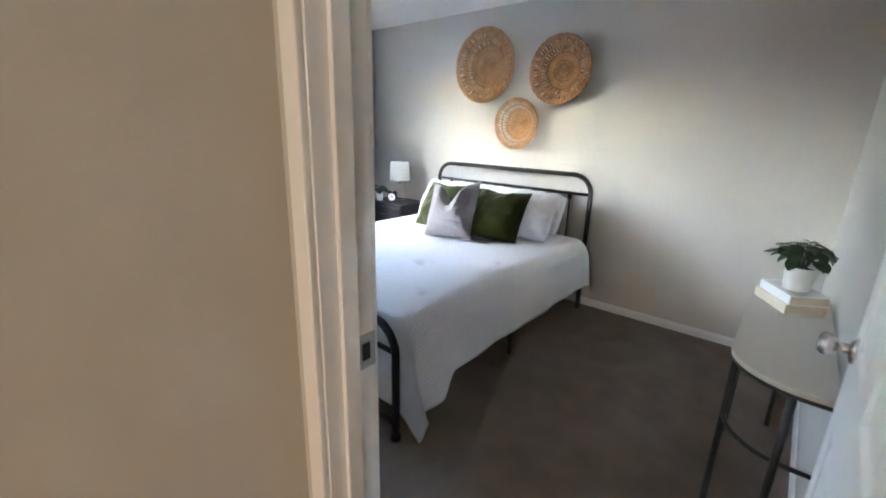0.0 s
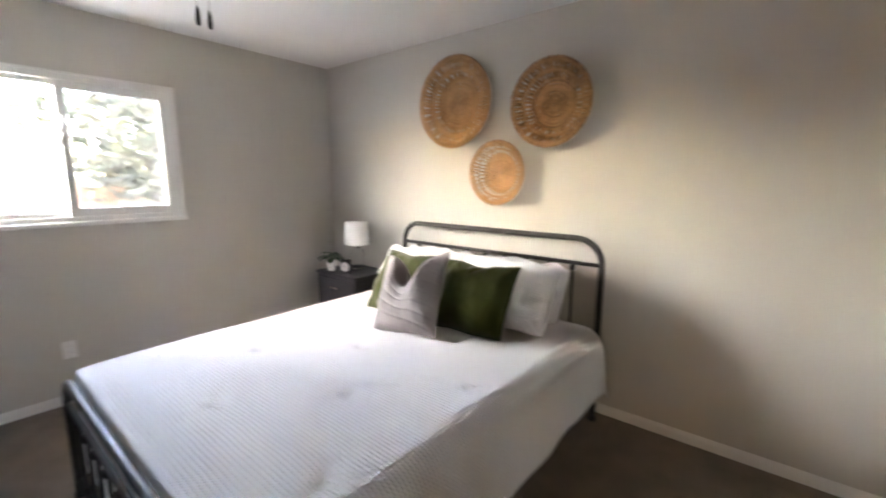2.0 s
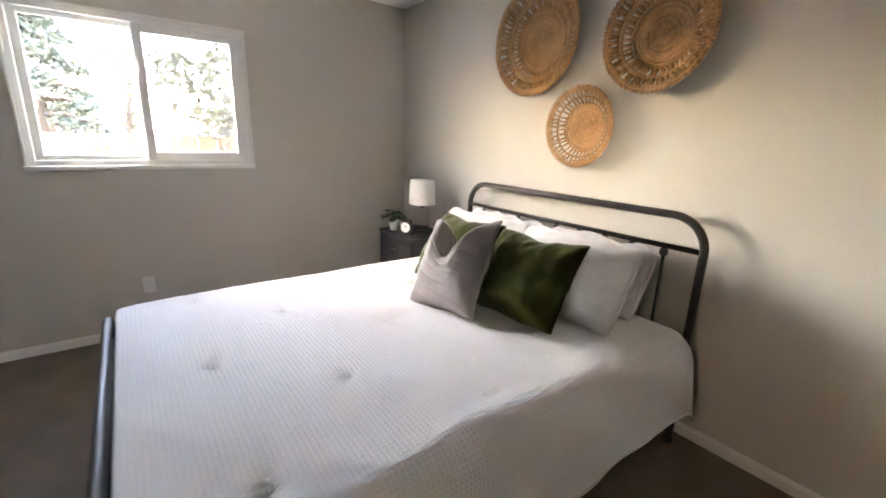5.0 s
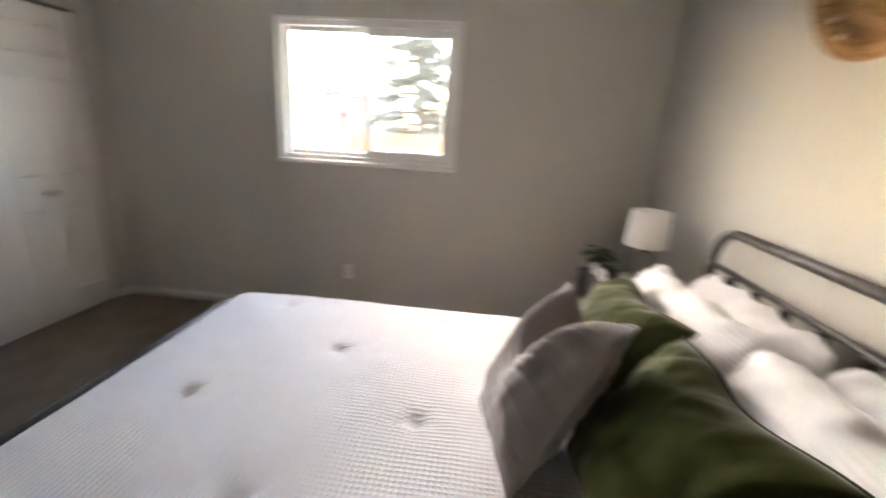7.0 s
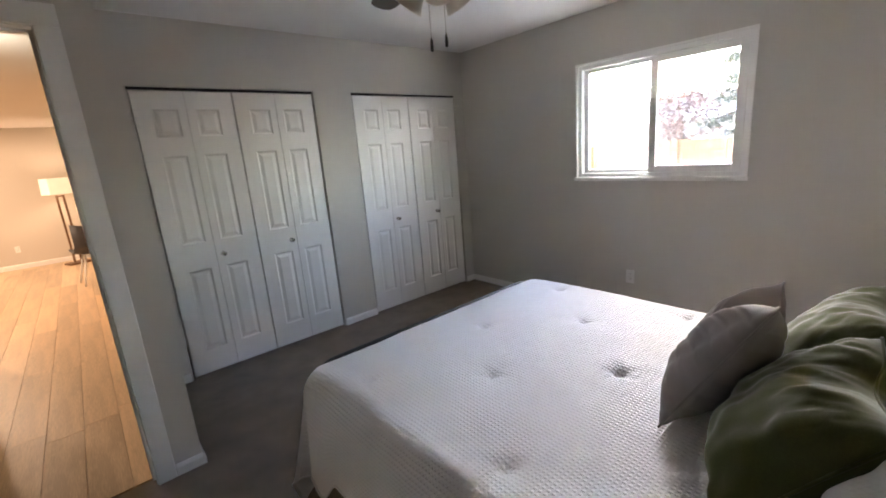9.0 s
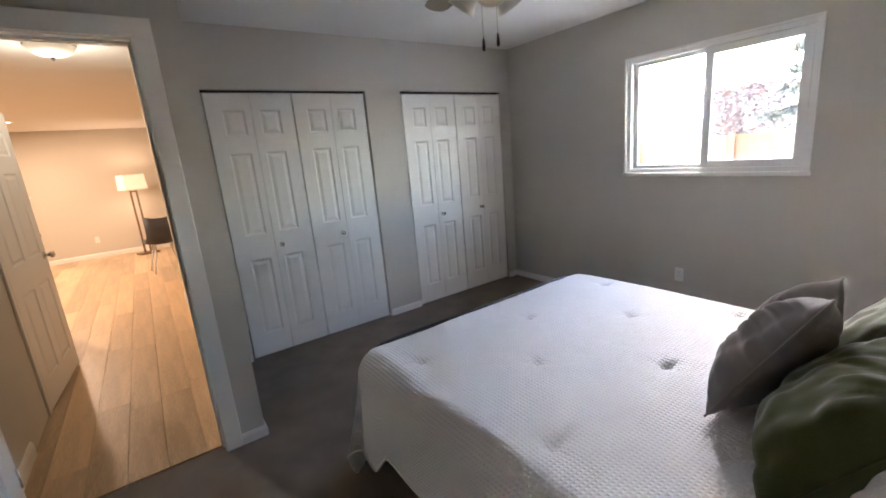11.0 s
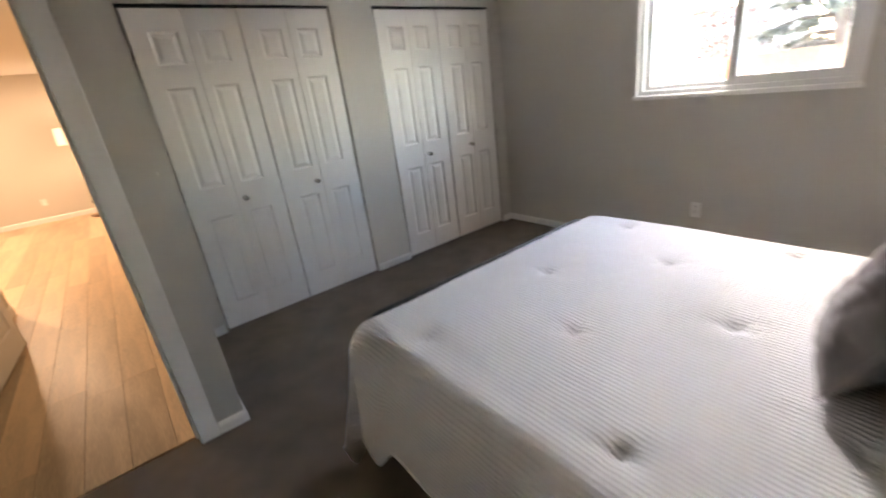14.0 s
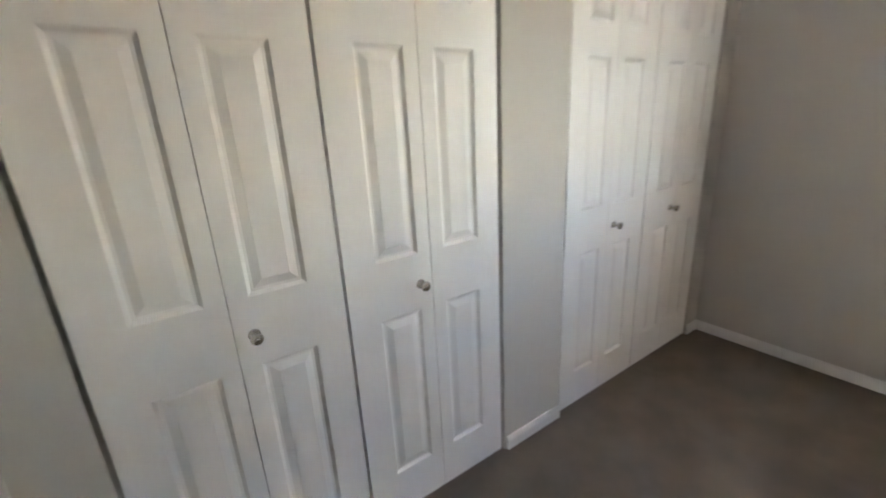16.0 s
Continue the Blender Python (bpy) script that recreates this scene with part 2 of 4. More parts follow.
M_PLATE = material("white_plastic_plate", (0.80, 0.79, 0.76), 0.4, 0.02, 6, 90, 0.02)
M_VINYL = material("white_vinyl_frame", (0.80, 0.80, 0.78), 0.45, 0.02, 4, 80, 0.03)
M_SCREEN = bpy.data.materials.new("insect_screen")
M_SCREEN.use_nodes = True
sn = M_SCREEN.node_tree
sn.nodes["Principled BSDF"].inputs["Base Color"].default_value = (0.30, 0.30, 0.31, 1)
sn.nodes["Principled BSDF"].inputs["Roughness"].default_value = 0.7
clear = sn.nodes.new("ShaderNodeBsdfTransparent")
mesh_mix = sn.nodes.new("ShaderNodeMixShader")
mesh_mix.inputs[0].default_value = 0.27
sn.links.new(clear.outputs[0], mesh_mix.inputs[1])
sn.links.new(sn.nodes["Principled BSDF"].outputs[0], mesh_mix.inputs[2])
sn.links.new(mesh_mix.outputs[0], sn.nodes["Material Output"].inputs[0])
M_FENCE = material("orange_cedar_board", (0.42, 0.19, 0.08), 0.75, 0.25, 4, 50, 0.3, depth=0.003, stretch=(3, 3, 0.3), random_value=0.5)
M_SNOW = material("pale_dry_lawn", (0.46, 0.43, 0.38), 0.95, 0.2, 0.6, 12, 0.6, depth=0.03)
M_BARK = material("brown_bark", (0.10, 0.07, 0.05), 0.9, 0.4, 5, 25, 0.8, depth=0.02, stretch=(1, 1, 0.2))
M_FOL = material("tree_foliage", (0.115, 0.11, 0.06), 0.6, 0.4, 2, 20, 0, random_value=0.6, island=True, coarse=(0.10, 0.085, 0.05))
M_PINE = material("conifer_needles", (0.115, 0.12, 0.085), 0.7, 0.4, 2, 20, 0, random_value=0.6, island=True)
M_RED = material("russet_shrub", (0.22, 0.13, 0.10), 0.7, 0.4, 2, 20, 0, random_value=0.6, island=True)
M_SIDING = material("pale_house_siding", (0.60, 0.54, 0.46), 0.7, 0.05, 2, 20, 0.1)
M_ROOF = material("pale_roof_shingle", (0.50, 0.47, 0.44), 0.9, 0.2, 3, 30, 0.5, depth=0.01)
M_GREYSEAT = material("dark_grey_shell", (0.05, 0.052, 0.058), 0.5, 0.1, 6, 90, 0.1)
M_BULB = glow("lit_lamp_shade", (1.0, 0.72, 0.42), 0.014)
M_DISC = glow("lit_recessed_lens", (1.0, 0.78, 0.5), 0.12)
M_ART = material("cream_canvas_print", (0.62, 0.50, 0.36), 0.7, 0.15, 4, 60, 0.2)
M_WOOD = material("walnut_frame", (0.16, 0.085, 0.04), 0.45, 0.25, 5, 50, 0.1, stretch=(1, 6, 6))

# ---- the room ----
H = 2.47
WX, EX, NY, CY, DY, JX = 0.0, 4.175, 0.065, -3.845, -2.80, 3.10
C1 = (1.700, 2.943)
C2 = (0.130, 1.352)
CH = 2.045
WIN = (-2.490, -1.262, 1.172, 2.078)
D0, D1, DH = 3.310, 4.110, 2.080

bm = bm_new()
wall_y(bm, -0.15, 0.0, -4.65, NY + 0.15, H + 0.2, [WIN])
structure("wall_west", bm, M_WALL, "greige painted wall with a sliding window", "wall")
bm = bm_new()
wall_x(bm, NY, NY + 0.15, 0.0, EX + 0.15, H + 0.2)
structure("wall_north", bm, M_WALL, "greige painted wall behind the bed", "wall")
bm = bm_new()
wall_y(bm, EX, EX + 0.13, DY, NY, H + 0.2)
structure("wall_east", bm, M_WALL, "greige painted wall beside the console table", "wall")
bm = bm_new()
wall_x(bm, CY - 0.11, CY, 0.0, JX, H + 0.2, [(C1[0], C1[1], 0, CH), (C2[0], C2[1], 0, CH)])
structure("wall_closet", bm, M_WALL, "greige painted wall with two closet openings", "wall")
bm = bm_new()
wall_x(bm, DY - 0.125, DY, JX, EX + 0.13, H + 0.2, [(D0 - 0.018, D1 + 0.018, 0, DH + 0.018)])
box(bm, JX, JX + 0.115, CY - 0.11, DY - 0.125, 0, H + 0.2)
structure("wall_door", bm, M_WALL, "greige painted wall with the bedroom doorway", "wall")
bm = bm_new()
box(bm, 0.0, JX, CY - 0.80, CY - 0.72, 0, H + 0.2)
box(bm, C1[0] - 0.24, C1[0] - 0.14, CY - 0.72, CY - 0.11, 0, H + 0.2)
box(bm, JX, JX + 0.10, CY - 0.80, CY - 0.11, 0, H + 0.2)
structure("wall_closet_back", bm, M_WALL, "painted walls inside the closets", "wall")
bm = bm_new()
box(bm, -0.15, EX + 0.13, DY - 0.125, NY + 0.15, H, H + 0.12)
box(bm, -0.15, JX + 0.115, CY - 0.80, DY - 0.125, H, H + 0.12)
structure("ceiling", bm, M_CEIL, "white lightly textured bedroom ceiling", "ceiling")
bm = bm_new()
box(bm, 0.0, EX, DY - 0.06, NY, -0.15, 0.0)
box(bm, 0.0, JX, CY - 0.72, DY - 0.06, -0.15, 0.0)
structure("floor", bm, M_CARPET, "dark taupe short-pile bedroom carpet", "carpet")


def baseboard(name, a, b, inward, h=0.062, d=0.013, mat=None):
    """A board along a wall from a to b, its face turned inward."""
    bm = bm_new()
    a, b, n = Vector((*a, 0)), Vector((*b, 0)), Vector((*inward, 0))
    prof = ((0, 0), (d, 0), (d, h - 0.018), (d * 0.75, h - 0.010), (d * 0.35, h), (0, h))
    A = [bm.verts.new(a + n * u + Vector((0, 0, v))) for u, v in prof]
    B = [bm.verts.new(b + n * u + Vector((0, 0, v))) for u, v in prof]
    for i in range(len(prof)):
        j = (i + 1) % len(prof)
        bm.faces.new((A[i], A[j], B[j], B[i]))
    bm.faces.new(A[::-1])
    bm.faces.new(B)
    return structure(name, bm, mat or M_TRIM, "white painted wooden baseboard", "baseboard")


baseboard("baseboard_west", (0, CY), (0, NY), (1, 0))
baseboard("baseboard_north", (0.013, NY), (EX - 0.013, NY), (0, -1))
baseboard("baseboard_east", (EX, DY), (EX, NY), (-1, 0))
baseboard("baseboard_pier", (C2[1], CY), (C1[0] - 0.012, CY), (0, 1))
baseboard("baseboard_corner", (0.013, CY), (C2[0] - 0.002, CY), (0, 1))
baseboard("baseboard_jog_end", (C1[1] + 0.012, CY), (JX, CY), (0, 1))
baseboard("baseboard_jog", (JX, CY + 0.013), (JX, DY + 0.013), (-1, 0))
baseboard("baseboard_door", (JX, DY), (D0 - 0.089, DY), (0, 1))


def casing(name, axis, face, out, lo, hi, top, width=0.06, thick=0.016):
    """A three-sided door trim on a wall face; out is +1 or -1."""
    bm = bm_new()

    def strip(a0, a1, z0, z1):
        d0, d1 = sorted((face, face + out * thick))
        if axis == "x":
            box(bm, a0, a1, d0, d1, z0, z1, 0.004)
        else:
            box(bm, d0, d1, a0, a1, z0, z1, 0.004)
    strip(lo - width, lo, 0, top)
    strip(hi, hi + width, 0, top)
    strip(lo - width, hi + width, top, top + width)
    return structure(name, bm, M_TRIM, "white painted door casing", "trim")


casing("trim_door_room", "x", DY, 1, D0 - 0.004, D1 + 0.004, DH + 0.004, 0.083)
casing("trim_door_hall", "x", DY - 0.125, -1, D0 - 0.004, D1 + 0.004, DH + 0.004, 0.048)
bm = bm_new()
for a, b in ((D0 - 0.018, D0), (D1, D1 + 0.018)):
    box(bm, a, b, DY - 0.125, DY, 0, DH, 0.001, 1)
box(bm, D0 - 0.018, D1 + 0.018, DY - 0.125, DY, DH, DH + 0.018)
for a, b in ((D0, D0 + 0.012), (D1 - 0.012, D1)):
    box(bm, a, b, DY - 0.085, DY - 0.045, 0, DH, 0.002, 1)
box(bm, D0 + 0.012, D1 - 0.012, DY - 0.085, DY - 0.045, DH - 0.012, DH)
frame_ob = structure("trim_door_jamb", bm, M_TRIM, "white painted door jamb with stop", "trim")
bm = bm_new()
box(bm, D0 - 0.0005, D0 + 0.002, DY - 0.040, DY + 0.003, 0.93, 1.01, 0.0008, 1)
strike = part("strike_plate", bm, M_CHROME, frame_ob, "brushed nickel strike plate")
# dark patch on the plate paints the shade inside the latch hole
bm = bm_new()
box(bm, D0 + 0.0018, D0 + 0.003, DY - 0.032, DY - 0.012, 0.95, 0.99)
part("latch_hole_shade", bm, M_DARK, strike)

# ---- doors with raised panels ----


def panel_slab(bm, w, h, t, cells):
    """A door leaf in the xz plane, front at y = 0 and back at y = t, with sunk and raised panels on both faces."""
    xs = sorted({0.0, w, *(c[0] for c in cells), *(c[1] for c in cells)})
    zs = sorted({0.0, h, *(c[2] for c in cells), *(c[3] for c in cells)})
    rings = ((0, 0), (0.010, 0.008), (0.018, 0.0085), (0.040, 0.002))
    for side in (0, 1):
        yy = (lambda d: d) if side == 0 else (lambda d: t - d)
        for i in range(len(xs) - 1):
            for k in range(len(zs) - 1):
                a, b, lo, hi = xs[i], xs[i + 1], zs[k], zs[k + 1]
                inside = any(c[0] - 1e-6 <= a and b <= c[1] + 1e-6 and c[2] - 1e-6 <= lo and hi <= c[3] + 1e-6 for c in cells)
                if not inside:
                    bm.faces.new([bm.verts.new(p) for p in ((a, yy(0), lo), (b, yy(0), lo), (b, yy(0), hi), (a, yy(0), hi))])
                    continue
                loops = []
                for g, d in rings:
                    loops.append([bm.verts.new(p) for p in ((a + g, yy(d), lo + g), (b - g, yy(d), lo + g), (b - g, yy(d), hi - g), (a + g, yy(d), hi - g))])
                for A, B in zip(loops, loops[1:]):
                    for q in range(4):
                        bm.faces.new((A[q], A[(q + 1) % 4], B[(q + 1) % 4], B[q]))
                bm.faces.new(loops[-1])
    for p in (((0, 0, 0), (0, t, 0), (0, t, h), (0, 0, h)), ((w, 0, 0), (w, t, 0), (w, t, h), (w, 0, h)), ((0, 0, 0), (w, 0, 0), (w, t, 0), (0, t, 0)), ((0, 0, h), (w, 0, h), (w, t, h), (0, t, h))):
        bm.faces.new([bm.verts.new(v) for v in p])
    bmesh.ops.remove_doubles(bm, verts=bm.verts, dist=1e-5)
    return bm


ROWS = ((0.185, 0.790), (0.985, 1.595), (1.720, 1.900))


def knob_shape(bm, out=0.05, r=0.016):
    return lathe(bm, ((0, 0), (r * 0.95, 0), (r * 0.95, 0.003), (r * 0.42, 0.006), (r * 0.38, out * 0.45), (r * 0.8, out * 0.6), (r, out * 0.78), (r * 0.85, out * 0.94), (r * 0.4, out), (0, out)), 20)


def bifold(x0, x1, seen):
    """A four-leaf bifold closet door hung in the opening from x0 to x1 (east)."""
    d = thing("bifold_door", seen, "closet door", pose(x1 - 0.012, CY - 0.022, 0.0, 0, 0, 180), "closet bifold doors")
    w = (x1 - x0 - 0.024 - 0.012) / 4
    at = 0.0
    for i in range(4):
        lo, hi = ((0.100, w - 0.050) if i in (0, 2) else (0.050, w - 0.100))
        bm = panel_slab(bm_new(), w - 0.002, 2.008, 0.032, [(lo, hi, a - 0.01, b - 0.01) for a, b in ROWS])
        leaf = part("leaf", bm, M_DOOR, d, m=pose(at, -0.018, 0.014))
        if i in (1, 2):
            kx = 0.046 if i == 1 else w - 0.048
            part("knob", knob_shape(bm_new(), 0.042, 0.017), M_CHROME, leaf, "brushed nickel knob", True, pose(kx, 0.0, 0.87, 90))
        at += w + (0.008 if i == 1 else 0.0005)
    bm = bm_new()
    box(bm, -0.010, x1 - x0 - 0.014, -0.008, 0.030, 2.030, 2.043)
    part("track", bm, M_DARK, d, "dark metal track")
    return d


bifold(C1[0], C1[1], "white six-panel bifold closet door, four leaves, closed")
bifold(C2[0], C2[1], "white six-panel bifold closet door beside the window wall, closed")


def panel_door(name, seen, m, knob_z=0.97, width=0.755):
    d = tagged(_at(new(name), m), seen, "door", kind="structure")
    c = [(a, b, lo - 0.01, hi - 0.01) for a, b in ((0.115, width / 2 - 0.055), (width / 2 + 0.055, width - 0.115)) for lo, hi in ROWS]
    leaf = part("leaf", panel_slab(bm_new(), width, 2.03, 0.035, c), M_DOOR, d)
    for y, turn in ((0, 90), (0.035, -90)):
        bm = bm_new()
        lathe(bm, ((0, 0), (0.032, 0), (0.032, 0.004), (0.026, 0.009), (0.012, 0.012), (0.011, 0.030), (0.020, 0.036), (0.027, 0.047), (0.027, 0.057), (0.020, 0.065), (0, 0.067)), 28)
        part("knob", bm, M_CHROME, leaf, "brushed nickel round knob", True, pose(width - 0.066, y, knob_z, turn))
    bm = bm_new()
    box(bm, width - 0.0005, width + 0.0015, 0.006, 0.029, knob_z - 0.028, knob_z + 0.028)
    part("latch_plate", bm, M_CHROME, leaf)
    for z in (0.22, 1.02, 1.80):
        bm = bm_new()
        lathe(bm, ((0, 0), (0.006, 0), (0.006, 0.09), (0, 0.09)), 10)
        part("hinge", bm, M_CHROME, d, "brushed nickel hinge", True, pose(-0.006, 0.037, z))
    return d


# the bedroom door stands open along the east wall
panel_door("door_bedroom", "white six-panel bedroom door, standing wide open", pose(D1 + 0.003, DY + 0.004, 0.012, 0, 0, 87.0), 0.96, 0.79)

# ---- window ----
y0, y1, z0, z1 = WIN
win = tagged(new("window_1"), "white vinyl sliding window with two panes", "window", kind="structure")
bm = bm_new()
fx0, fx1 = -0.085, -0.020
box(bm, fx0, fx1, y0, y0 + 0.035, z0, z1, 0.003)
box(bm, fx0, fx1, y1 - 0.035, y1, z0, z1, 0.003)
box(bm, fx0, fx1, y0 + 0.035, y1 - 0.035, z1 - 0.035, z1, 0.003)
box(bm, fx0, fx1, y0 + 0.035, y1 - 0.035, z0, z0 + 0.035, 0.003)
part("window_frame", bm, M_VINYL, win)
ym = -1.880


def sash(a, b, lo, hi, x0, x1, w, wb):
    bm = bm_new()
    box(bm, x0, x1, a, a + w, lo, hi, 0.003)
    box(bm, x0, x1, b - w, b, lo, hi, 0.003)
    box(bm, x0, x1, a + w, b - w, lo, lo + wb, 0.003)
    box(bm, x0, x1, a + w, b - w, hi - wb, hi, 0.003)
    s = part("sash", bm, M_VINYL, win)
    bm = bm_new()
    box(bm, (x0 + x1) / 2 - 0.002, (x0 + x1) / 2 + 0.002, a + w - 0.004, b - w + 0.004, lo + wb - 0.004, hi - wb + 0.004)
    p = part("pane", bm, M_PANE, s, "clear glass pane")
    p.visible_shadow = False
    return s


sash(y0 + 0.036, ym + 0.012, z0 + 0.036, z1 - 0.036, -0.080, -0.056, 0.042, 0.030)
sash(ym - 0.022, y1 - 0.036, z0 + 0.036, z1 - 0.036, -0.052, -0.024, 0.052, 0.050)
bm = bm_new()
box(bm, -0.030, 0.012, ym - 0.012, ym - 0.002, z0 + 0.58, z0 + 0.66, 0.002)
part("latch", bm, M_VINYL, win)
bm = bm_new()
box(bm, -0.0995, -0.0985, ym - 0.01, y1 - 0.030, z0 + 0.030, z1 - 0.030)
part("insect_screen", bm, M_SCREEN, win, "fine grey insect screen")
bm = bm_new()
for a, b, lo, hi in ((ym - 0.022, ym - 0.008, z0 + 0.02, z1 - 0.02), (y1 - 0.034, y1 - 0.020, z0 + 0.02, z1 - 0.02), (ym - 0.008, y1 - 0.034, z0 + 0.02, z0 + 0.034), (ym - 0.008, y1 - 0.034, z1 - 0.034, z1 - 0.02)):
    box(bm, -0.104, -0.094, a, b, lo, hi, 0.002, 1)
part("screen_frame", bm, M_VINYL, win)
bm = bm_new()
box(bm, -0.02, 0.022, y0 - 0.018, y1 + 0.018, z0 - 0.024, z0 + 0.004, 0.004)
part("window_sill", bm, M_TRIM, win, "white painted sill")
bm = bm_new()
box(bm, 0.0, 0.006, y0 - 0.012, y0 + 0.004, z0 + 0.004, z1 + 0.012, 0.002)
box(bm, 0.0, 0.006, y1 - 0.004, y1 + 0.012, z0 + 0.004, z1 + 0.012, 0.002)
box(bm, 0.0, 0.006, y0 + 0.004, y1 - 0.004, z1 - 0.004, z1 + 0.012, 0.002)
part("window_bead", bm, M_TRIM, win)

# ---- wall plates ----


def plate(name, seen, m, kind):
    o = thing(name, seen, "outlet" if kind == "outlet" else "light switch", m)
    bm = bm_new()
    box(bm, -0.035, 0.035, 0, 0.006, -0.057, 0.057, 0.003)
    part("cover", bm, M_PLATE, o)
    if kind == "outlet":
        for z in (-0.020, 0.020):
            bm = bm_new()
            box(bm, -0.016, 0.016, 0.004, 0.009, z - 0.013, z + 0.013, 0.004)
            s = part("socket", bm, M_PLATE, o)
            # dark slivers on the face paint the shade inside the slots
            bm = bm_new()
            for x in (-0.006, 0.006):
                box(bm, x - 0.001, x + 0.001, 0.0088, 0.0095, z - 0.001, z + 0.007)
            part("slot_shade", bm, M_DARK, s)
    else:
        bm = bm_new()
        box(bm, -0.005, 0.005, 0.005, 0.017, -0.010, 0.008, 0.002)
        part("toggle", bm, M_PLATE, o)
    return o


plate("wall_outlet", "white plastic wall outlet under the window", pose(0.0, -2.003, 0.357, 0, 0, -90), "outlet")
plate("light_switch", "white plastic light switch beside the doorway", pose(JX, -2.99, 1.22, 0, 0, 90), "switch")
plate("wall_outlet", "white plastic wall outlet low on the living room wall", pose(4.3, -11.15, 0.36, 0, 0, 0), "outlet")

# ---- bed ----
BX0, BX1, HY, FY = 1.118, 2.698, -0.050, -2.178
bed = thing("bed", "black tubular iron bed frame with spindle footboard", "bed", pose(0, 0, 0))


def bow(y, top, r, rad, name, wide=0.0):
    x0, x1 = BX0 - wide, BX1 + wide
    pts = [(x0, y, 0.02)] + [(x, y, z) for x, z in arc(x0 + r, top - r, r, 180, 90, 9)] + [(x, y, z) for x, z in arc(x1 - r, top - r, r, 90, 0, 9)] + [(x1, y, 0.02)]
    return part(name, tube(bm_new(), pts, rad, 14), M_BLACK, bed, smooth=True)


def feet(y, wide=0.0):
    for x in (BX0 - wide, BX1 + wide):
        bm = lathe(bm_new(), ((0, 0), (0.024, 0), (0.026, 0.01), (0.022, 0.022), (0.019, 0.03)), 16, Matrix.Translation((x, y, 0)))
        part("foot", bm, M_BLACK, bed, smooth=True)


bow(HY, 1.109, 0.15, 0.0185, "headboard_tube")
bow(FY, 0.592, 0.15, 0.0185, "footboard_tube", 0.018)
feet(HY), feet(FY, 0.018)
for y, zs in ((HY, (0.960, 0.36)), (FY, (0.460, 0.085))):
    for z in zs:
        part("rail", tube(bm_new(), [(BX0 - 0.004, y, z), (BX1 + 0.004, y, z)], 0.0125, 10), M_BLACK, bed, smooth=True)
    hi, lo = zs
    for i in range(9):
        x = BX0 + 0.158 + i * 0.1565
        s = part("spindle", tube(bm_new(), [(x, y, lo), (x, y, hi)], 0.0075, 8), M_BLACK, bed, smooth=True)
        for z in (lo + 0.028, hi - 0.030):
            bm = lathe(bm_new(), ((0, -0.019), (0.012, -0.019), (0.019, -0.008), (0.019, 0.008), (0.012, 0.019), (0, 0.019)), 12, Matrix.Translation((x, y, z)))
            part("knuckle", bm, M_BLACK, s, smooth=True)
for x in (BX0 + 0.02, BX1 - 0.02):
    bm = bm_new()
    box(bm, x - 0.015, x + 0.015, FY + 0.02, HY - 0.02, 0.32, 0.36, 0.003)
    part("side_rail", bm, M_BLACK, bed)
    part("leg", tube(bm_new(), [(x, -1.11, 0.0), (x, -1.11, 0.32)], 0.014, 10), M_BLACK, bed, smooth=True)
for i in range(8):
    bm = bm_new()
    y = FY + 0.16 + i * 0.26
    box(bm, BX0 + 0.035, BX1 - 0.035, y - 0.02, y + 0.02, 0.335, 0.355)
    part("slat", bm, M_BLACK, bed)

bm = bm_new()
box(bm, BX0 + 0.03, BX1 - 0.03, FY + 0.06, HY - 0.03, 0.362, 0.588, 0.05, 3)
tagged(part("mattress", bm, M_LINEN), "white mattress under the quilt", "mattress")

# the quilt: a sheet that lies over the mattress and hangs at the sides and the foot
TUFTS = [(x, -0.80 - 0.355 * j) for j in range(4) for x in ((1.22, 1.90, 2.57) if j % 2 else (1.55, 2.23))]


